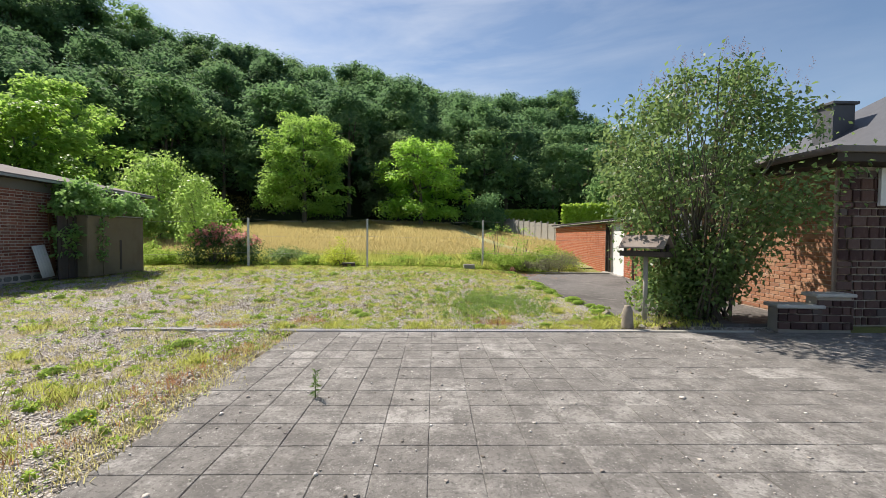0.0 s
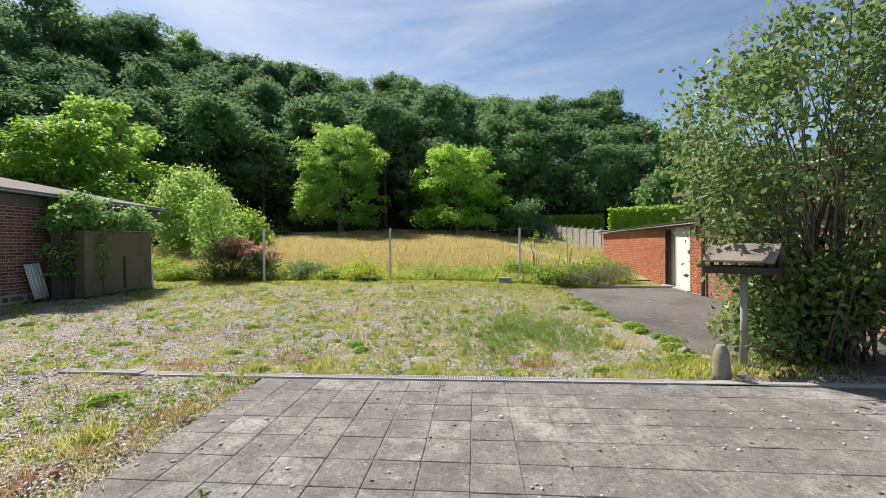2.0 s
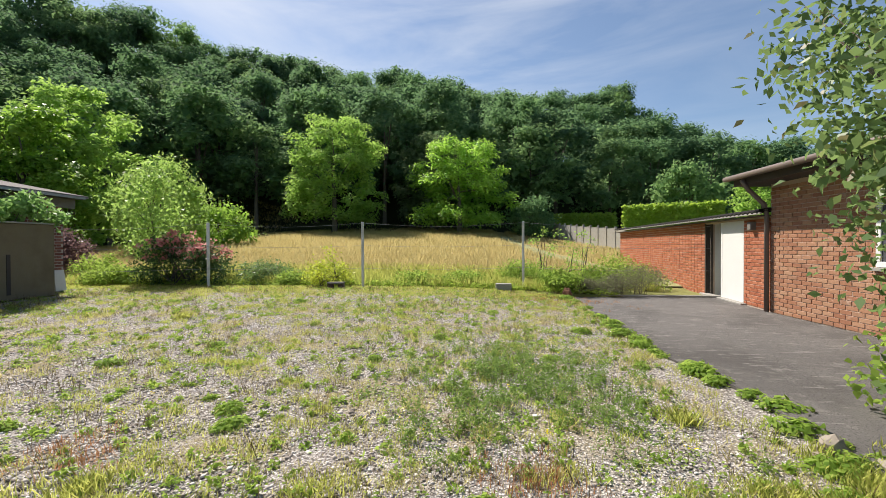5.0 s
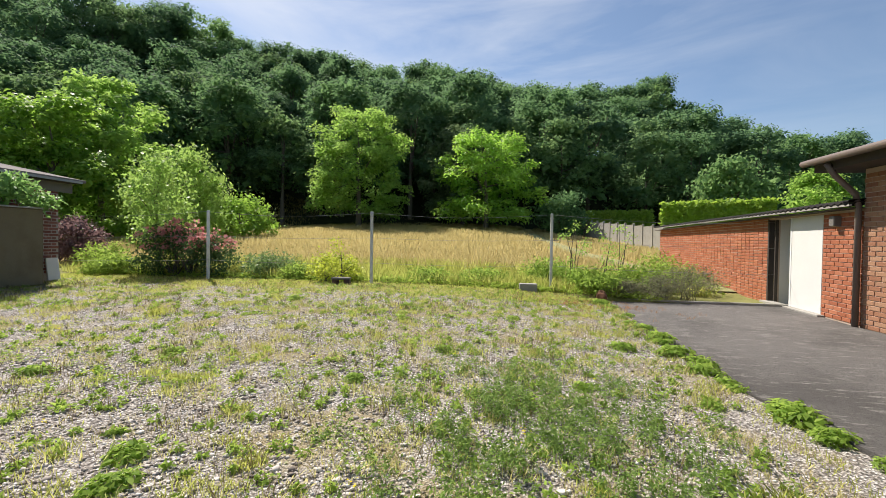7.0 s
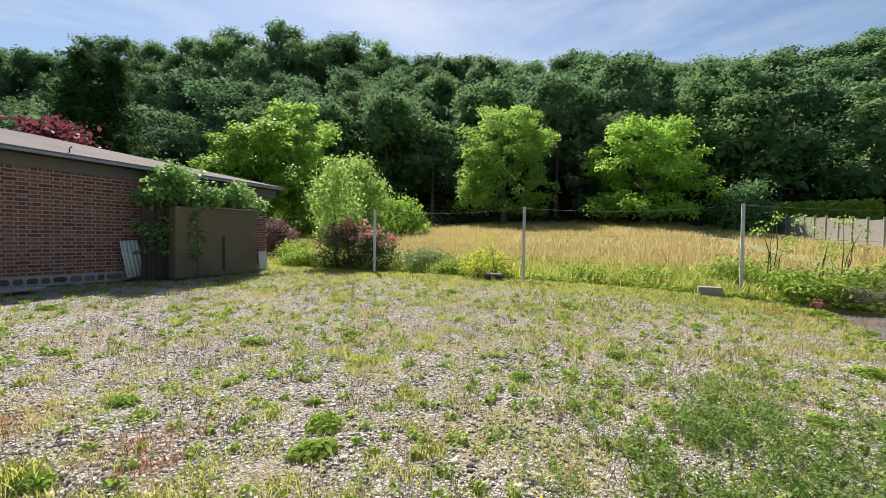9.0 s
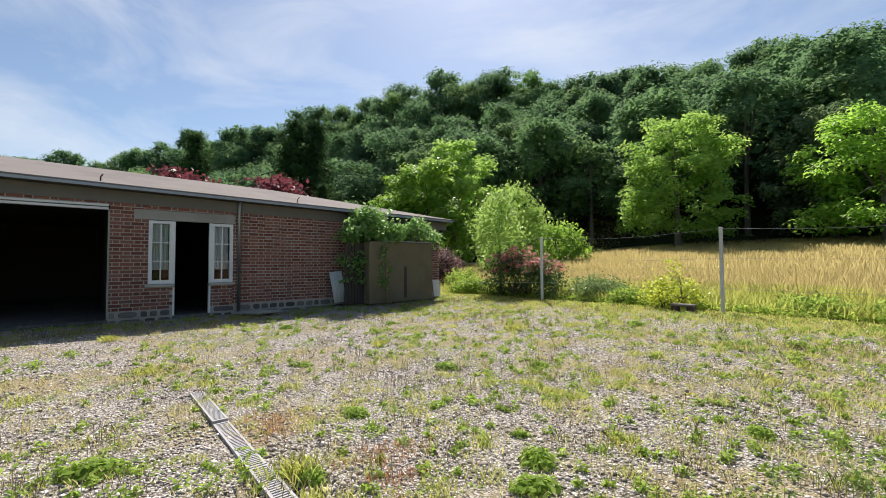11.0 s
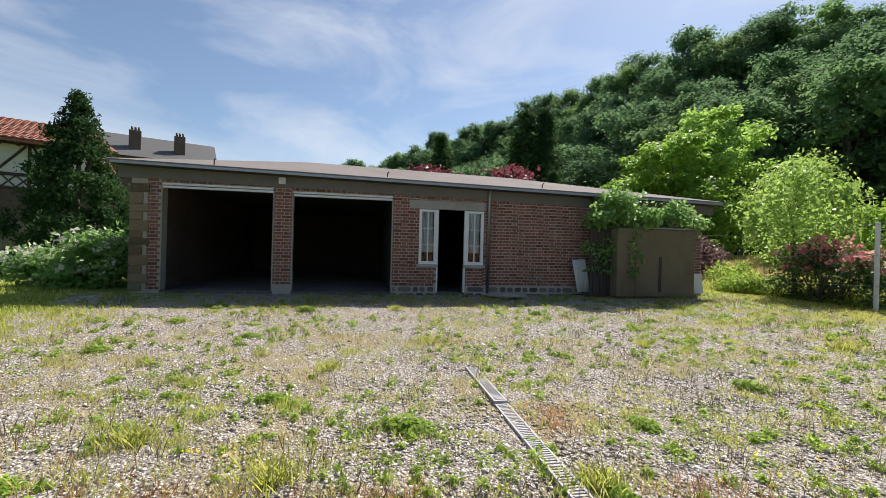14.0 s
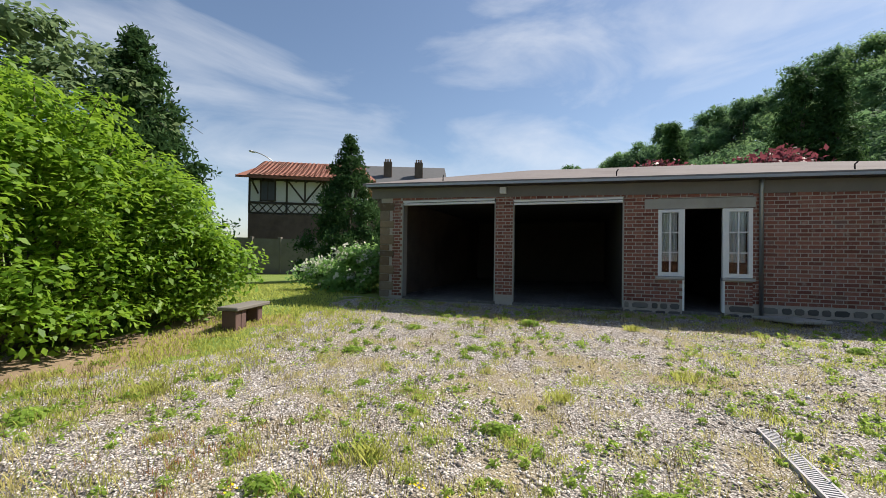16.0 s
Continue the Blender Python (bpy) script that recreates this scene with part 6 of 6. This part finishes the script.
    sz = np.repeat(rng.uniform(0.5, 1.6, (len(c), 1)), 26, 0)
    p2 = rng.normal(0, 1, (len(c) * 26, 3))
    p2 /= np.linalg.norm(p2, axis=1, keepdims=True)
    p2[:, 2] = np.abs(p2[:, 2])
    dome_pts = np.repeat(c, 26, 0) + p2 * np.array([0.055, 0.055, 0.04]) * sz * rng.uniform(0.2, 1.0, (len(p2), 1)) + np.array([0, 0, 0.008])
    stuff("creeping_weeds", [leaf_arrays(rng, pts, flat, 0.035, 0.022, 0, 0.35), leaf_arrays(rng, dome_pts, p2, 0.042, 0.020, 0, 0.6)], L_WEED, "flat creeping weeds between the stones", "weeds")


yard_plants()


def weed_clumps():
    """Single larger clumps that stand out of the gravel."""
    kinds = []
    rng = np.random.default_rng(91)
    for s in range(3):
        n = 170 + 60 * s
        p = rng.normal(0, 1, (n, 3))
        p /= np.linalg.norm(p, axis=1, keepdims=True)
        p[:, 2] = np.abs(p[:, 2])
        pos = p * np.array([0.15, 0.11, 0.042 + 0.012 * s]) * rng.uniform(0.15, 1.0, (n, 1)) ** 0.6
        v, f = leaf_arrays(rng, pos, p + np.array([0, 0, 0.7]), 0.050, 0.022, -0.2, 0.5)
        kinds.append(("leaf_rosette", fast_mesh("leaf_rosette", v, f, L_WEED)))
    for s in range(2):
        b = np.zeros((190, 3))
        v, f = blades(rng, b, 0.065 + 0.03 * s, 0.065, 0.0026, 1.0)
        kinds.append(("grass_tuft", fast_mesh("grass_tuft", v, f, L_GRASS)))
    spots = [(-6.06, 7.52), (-5.3, 7.1), (-3.72, 9.2), (-2.98, 9.35), (-2.56, 11.2), (-2.6, 10.2), (-2.0, 10.55), (-2.8, 10.5), (-5.0, 11.6), (-4.2, 12.4), (-6.3, 10.3), (-7.0, 8.7),
             (-1.6, 9.4), (-0.6, 9.35), (0.5, 9.45), (1.0, 10.6), (0.2, 12.2), (-1.2, 13.0), (-3.3, 13.6), (-5.8, 13.9), (-7.8, 12.6), (-8.6, 10.9), (-4.6, 6.4), (-5.9, 5.6), (-7.4, 6.4), (-6.9, 4.9), (-8.2, 5.2),
             (-4.3, 4.9), (-4.1, 6.0), (-4.0, 7.4), (-4.6, 8.2), (1.2, 12.0), (0.9, 13.6), (-0.4, 14.8), (-2.2, 15.2), (-4.4, 15.4), (-7.0, 15.2), (-9.2, 13.9), (-9.0, 8.4), (1.1, 9.6), (-4.4, 10.0), (-3.5, 11.7), (-1.9, 12.0),
             (-4.2, 3.6), (-5.0, 3.9), (-8.9, 6.9), (-6.6, 11.6), (1.9, 9.55), (2.0, 10.0), (1.45, 9.6), (1.6, 9.9), (1.35, 9.35), (1.7, 9.65), (-2.95, 9.3), (-3.6, 9.25)]
    pr = random.Random(17)
    for x, y in spots:
        pname, me = kinds[pr.randrange(len(kinds))]
        k = pr.uniform(0.75, 1.35)
        ob = thing("weed_clump", pose(x, y, land(x, y) - 0.012, 0, 0, pr.uniform(0, 360)) @ Matrix.Diagonal((k, k, k, 1)),
                   "leafy green weed clump growing in the gravel" if pname == "leaf_rosette" else "tuft of green grass growing in the gravel", "weed", "weed clumps in the yard")
        o = new(pname, me)
        o.parent = ob
        o["kind"] = "stuff"
    for k in range(26):
        y = 9.9 + 0.31 * k + pr.uniform(-0.1, 0.1)
        x = table(PAD_EDGE, y) + pr.uniform(-0.10, 0.12)
        size = pr.uniform(0.8, 1.7)
        pname, me = kinds[pr.randrange(3)]
        ob = thing("weed_clump", pose(x, y, max(land(x, y) - 0.012, 0.02), 0, 0, pr.uniform(0, 360)) @ Matrix.Diagonal((size, size, size, 1)),
                   "green weed clump growing over the pad edge", "weed", "weed clumps in the yard")
        o = new(pname, me)
        o.parent = ob
        o["kind"] = "stuff"
    # the upright weed in a slab joint
    rng2 = np.random.default_rng(92)
    ob = thing("upright_weed", pose(-2.38, 6.4, 0.0), "single upright weed growing from a paving joint", "weed")
    tube("stem", [([(0, 0, -0.01), (0.005, 0, 0.12), (0.0, 0.01, 0.24)], [0.005, 0.004, 0.002])], L_LILAC, ob, "", 5)
    n = 60
    z = rng2.uniform(0.02, 0.24, n)
    pos = np.stack([rng2.normal(0, 0.004, n), rng2.normal(0, 0.004, n), z], 1)
    a = rng2.uniform(0, 6.283, n)
    v, f = leaf_arrays(rng2, pos, np.stack([np.cos(a), np.sin(a), np.full(n, 0.5)], 1), 0.055, 0.014, -0.5, 0.3)
    o = new("leaf_rosette", fast_mesh("leaf_rosette", v, f, L_LILAC))
    o.parent = ob


weed_clumps()


TRACK = [(20.0, 5.6), (24.0, 4.6), (31.0, 2.9), (38.0, 1.9), (46.0, 1.2)]


def mown_track():
    v, f = [], []
    for k in range(53):
        y = 20.5 + 0.48 * k
        x = table(TRACK, y)
        for q in (-0.55, -0.2, 0.2, 0.55):
            v.append((x + q + 0.12 * math.sin(k * 1.7 + q), y, land(x + q, y) + 0.03))
    for k in range(52):
        for q in range(3):
            b = k * 4 + q
            f.append((b, b + 1, b + 5, b + 4))
    tagged(link("mown_path", v, f, M_TRACK, None, "", True), "pale mown grass path across the meadow", "path", "", "structure")


def verge_and_meadow():
    rng = np.random.default_rng(95)
    mown_track()
    # rough grass strip inside the fence
    c = scatter(rng, 2600, -12.5, 0.95, 16.4, 18.1, lambda x, y: y > 16.6 + 0.4 * math.sin(x) or rng.random() < 0.4)
    rows = [blades(rng, np.repeat(c, 9, 0), 0.04, 0.06, 0.005, 1.1)]
    # lush weeds behind the fence
    c = scatter(rng, 3600, -13.5, 4.6, 18.25, 22.4, lambda x, y: x < 2.0 or y > 19.6)
    rows.append(blades(rng, np.repeat(c, 9, 0), 0.28, 0.07, 0.006, 0.6))
    # low leafy ground cover at the fence line
    c = scatter(rng, 1500, -12.5, 3.0, 18.1, 20.4, lambda x, y: rng.random() < 1.15 - 0.4 * (y - 18.1))
    p = rng.normal(0, 1, (len(c) * 12, 3))
    p[:, 2] = np.abs(p[:, 2])
    pts = np.repeat(c, 12, 0) + p * np.array([0.09, 0.09, 0.06]) + np.array([0, 0, 0.02])
    stuff("ground_cover", [leaf_arrays(rng, pts, p * 0.3 + np.array([0, 0, 0.8]), 0.085, 0.055, 0, 0.4)], L_COVER, "bright yellow-green leafy ground cover along the fence", "plant")
    # lawn
    c = scatter(rng, 5200, -16.0, -5.7, -9.0, 2.8, lambda x, y: y < 2.5 + 0.22 * (x + 10) and not (-7.4 < x < -3.4 and y < 1.6))
    rows.append(blades(rng, np.repeat(c, 7, 0), 0.06, 0.09, 0.007, 0.9))
    c = scatter(rng, 900, -9.5, -3.6, 2.3, 4.2, lambda x, y: rng.random() < 0.5 + 0.5 * noise.noise(Vector((x * 2, y * 2, 0))))
    rows.append(blades(rng, np.repeat(c, 9, 0), 0.06, 0.06, 0.0045, 0.9))
    stuff("verge_grass", rows, L_GRASS, "green rough grass of the lawn and fence verge", "grass")
    rows = []
    for y0, y1, n, h, w in ((21.4, 27, 8000, 0.30, 0.0055), (27, 40, 8000, 0.28, 0.010), (40, 56, 5000, 0.28, 0.018)):
        c = scatter(rng, n, -28, 9.5, y0, y1, lambda x, y: x < 9.6 - 0.22 * (y - 38) - 0.8 and abs(x - table(TRACK, y)) > 0.75)
        rows.append(blades(rng, np.repeat(c, 6, 0), h, 0.22, w, 0.45))
    stuff("meadow_grass", rows, L_MEADOW, "tall golden dry meadow grass in seed", "grass")


L_MEADOW = leafy("meadow stalks", (0.265, 0.22, 0.098), (0.33, 0.28, 0.13), (0.25, 0.25, 0.095), 0.85, 0.5, 1.5)
verge_and_meadow()


def loose_stones():
    """Coarse crushed stone lying on the yard."""
    rng = np.random.default_rng(97)
    n = 52000
    x = np.concatenate([rng.uniform(-9.5, 1.5, n // 2), rng.normal(-3.2, 1.9, n // 2)])
    y = np.concatenate([rng.uniform(3.5, 15.5, n // 2), rng.normal(9.0, 2.6, n // 2)])
    ok = np.array([in_yard(a, b) for a, b in zip(x, y)])
    x, y = x[ok], y[ok]
    sx, sy = rng.uniform(-3.4, 2.5, 420), rng.uniform(4.2, 9.0, 420)
    z = np.array([land(a, b) + 0.018 * noise.noise(Vector((a * 0.9, b * 0.9, 0))) for a, b in zip(x, y)]) - 0.010
    x, y, z = np.concatenate([x, sx]), np.concatenate([y, sy]), np.concatenate([z, np.full(420, 0.004)])
    n = len(x)
    s = rng.uniform(0.007, 0.019, (n, 1)) * (1 + (rng.random((n, 1)) < 0.05) * 0.9)
    c = np.stack([x, y, z], 1)
    dirs = np.array([(1, 0, 0), (0, 1, 0), (-1, 0, 0), (0, -1, 0), (0, 0, 1), (0, 0, -1)], float)
    a = rng.uniform(0, 6.283, n)
    ca, sa = np.cos(a), np.sin(a)
    vs = []
    for d in dirs:
        k = rng.uniform(0.6, 1.3, (n, 1)) * s
        px, py = d[0] * ca - d[1] * sa, d[0] * sa + d[1] * ca
        v = np.stack([px, py, np.full(n, d[2] * 0.6)], 1) * k + rng.normal(0, 0.15, (n, 3)) * s
        vs.append(c + v)
    verts = np.stack(vs, 1).reshape(-1, 3)
    tri = np.array([(0, 1, 4), (1, 2, 4), (2, 3, 4), (3, 0, 4), (1, 0, 5), (2, 1, 5), (3, 2, 5), (0, 3, 5)])
    faces = (np.arange(n)[:, None, None] * 6 + tri[None]).reshape(-1, 3)
    ob = new("loose_stones", fast_mesh("loose_stones", verts, faces, M_PEBBLE))
    tagged(ob, "loose pale crushed stone covering the yard", "gravel", "", "stuff")


def pebble_material():
    n = Nodes("crushed stone")
    col = n.ramp(n.piece_random(), (0.0, (0.15, 0.125, 0.10)), (0.3, (0.38, 0.335, 0.295)), (0.65, (0.62, 0.565, 0.51)), (1.0, (0.87, 0.83, 0.78)))
    col = n.mix(n.math("MULTIPLY", n.noise(120, 3), 0.4), col, (0.22, 0.18, 0.14))
    return n.finish(col, 0.9, 0, None, 0, 0, 0.25)


M_PEBBLE = pebble_material()
loose_stones()


# ---- paving, drain and wall pieces ----
def paving():
    pave = thing("paving", pose(0, 0, 0), "terrace of stained square concrete slabs", "paving", "", "structure")
    part("bedding", boxes((PAVE_X + 0.01, -14.0, -0.2, 9.2, DRAIN_Y - 0.08, -0.008)), M_SLAB, pave)
    rng = random.Random(5)
    meshes = []
    for k in range(6):
        bm = boxes((-0.1675, -0.1675, -0.045, 0.1675, 0.1675, 0.0))
        for v in bm.verts:
            v.co += Vector((rng.uniform(-0.003, 0.003), rng.uniform(-0.003, 0.003), 0))
        bmesh.ops.bevel(bm, geom=[e for e in bm.edges if all(v.co.z > -0.001 for v in e.verts)], offset=0.004, segments=1, affect="EDGES")
        me = bpy.data.meshes.new("slab")
        bm.to_mesh(me)
        bm.free()
        me.materials.append(M_SLAB)
        meshes.append(me)
    spots = []
    for j in range(34):
        for i in range(38):
            spots.append((PAVE_X + 0.19 + 0.34 * i, DRAIN_Y - 0.255 - 0.34 * j))
    spots.sort(key=lambda p: abs(p[0] + 0.6) * 0.8 + abs(p[1] - 7.2))
    for x, y in spots[:300]:
        o = new("slab", rng.choice(meshes))
        o.parent = pave
        o.matrix_local = pose(x, y, rng.uniform(-0.0015, 0.0015), rng.uniform(-0.15, 0.15), rng.uniform(-0.15, 0.15), rng.choice((0, 90, 180, 270)))
    v, f = [], []
    for x, y in spots[300:]:
        b = len(v)
        z = rng.uniform(-0.0015, 0.0015)
        for zz, s in ((-0.045, 0.168), (z - 0.004, 0.1675), (z, 0.1635)):
            for sx, sy in ((-1, -1), (1, -1), (1, 1), (-1, 1)):
                v.append((x + sx * s, y + sy * s, zz))
        f.append((b + 8, b + 9, b + 10, b + 11))
        for k in range(4):
            n = (k + 1) % 4
            f += [(b + k, b + n, b + 4 + n, b + 4 + k), (b + 4 + k, b + 4 + n, b + 8 + n, b + 8 + k)]
    ob = link("far_slabs", v, f, M_SLAB, pave)
    ob["kind"] = "stuff"


paving()


def drain():
    dr = thing("drain_channel", pose(0, DRAIN_Y + 0.0, 0), "pale slotted drainage channel along the paving edge", "drain")
    def grate(x, length, dz, name, label=""):
        rows = [(0, -0.06, -0.03, length, -0.044, 0.0), (0, 0.044, -0.03, length, 0.06, 0.0), (0, -0.044, -0.03, 0.02, 0.044, 0.0), (length - 0.02, -0.044, -0.03, length, 0.044, 0.0)]
        k = 0.034
        while k < length - 0.03:
            rows.append((k, -0.044, -0.02, k + 0.014, 0.044, -0.002))
            k += 0.028
        o = part(name, boxes(*rows), M_GALV, dr, label)
        o.matrix_local = pose(x, 0, dz)
    grate(-5.97, 1.02, 0.030, "cover", "loose grey slotted cover lying higher than the rest")
    x = -4.93
    while x < 1.2:
        grate(x, 0.985, 0.012, "grate")
        x += 1.0
    part("trough", boxes((-5.9, -0.065, -0.12, 1.4, 0.065, -0.06)), M_BLACK, dr)
    part("kerb", boxes((1.42, -0.06, -0.1, 3.6, 0.03, 0.014)), M_CONCRETE, dr, "pale concrete kerb strip", 0.01)


drain()
lay_bricks(shed, F, [(3.45, 3.70, 0.33, 2.64), (5.90, 6.27, 0.46, 2.64), (8.45, 9.05, 0.46, 2.62), (9.05, 9.465, 0.46, 0.89), (10.15, 10.58, 0.46, 0.89), (10.58, SY1, 0.49, 2.64), (3.70, 5.90, 2.545, 2.62), (6.27, 8.45, 2.495, 2.64), (9.05, 10.58, 2.445, 2.59)],
           0.0715, 0.218, 0.017, M_BRICK_SHED, 300, 9.6, 21, headers=True)
rubble(shed, F, 8.45, 9.46, 0.22, 0.46, 31, M_RUBBLE)
rubble(shed, F, 10.16, 13.3, 0.22, 0.49, 32, M_RUBBLE, 0.42)
lay_bricks(annex, Matrix.Identity(4), [(0.0, 1.0, 0.08, 1.98), (2.99, 12.5, 0.0, 2.02)], 0.078, 0.225, 0.013, M_BRICK_ANNEX, 300, 1.5, 22)
lay_bricks(house, Matrix.Identity(4), [(-6.54, 0.0, 0.05, 2.6)], 0.078, 0.225, 0.013, M_BRICK_HOUSE, 200, 0.0, 23)


def stone_cladding():
    rng = random.Random(44)
    z = 0.02
    while z < 2.55:
        h = rng.uniform(0.10, 0.20)
        q = -0.02
        while q > -2.0:
            w = rng.uniform(0.10, 0.29)
            o = part("stone", boxes((0.0, -w + 0.022, 0.010, 0.022 + rng.uniform(0, 0.016), 0.0, min(h, 2.6 - z) - 0.010)), M_CLADDING, house, "", 0.008)
            o.matrix_local = pose(-6.6, q, z) @ Matrix.Diagonal((-1, 1, 1, 1))
            q -= w
        z += h
    win = part("window", boxes((-6.70, -1.90, 1.98, -6.645, -0.62, 2.06), (-6.70, -1.90, 2.50, -6.645, -0.62, 2.59), (-6.70, -0.72, 2.06, -6.645, -0.62, 2.50), (-6.70, -1.90, 2.06, -6.645, -1.80, 2.50)), M_WHITE, house, "white framed front window", 0.004)
    part("pane", boxes((-6.675, -1.80, 2.06, -6.665, -0.72, 2.50)), M_RENDER, win, "closed white roller shutter")
    part("stone_rest", boxes((-6.64, -9.0, 0.02, -6.602, -2.3, 2.6)), M_DARKSTONE, house)


stone_cladding()
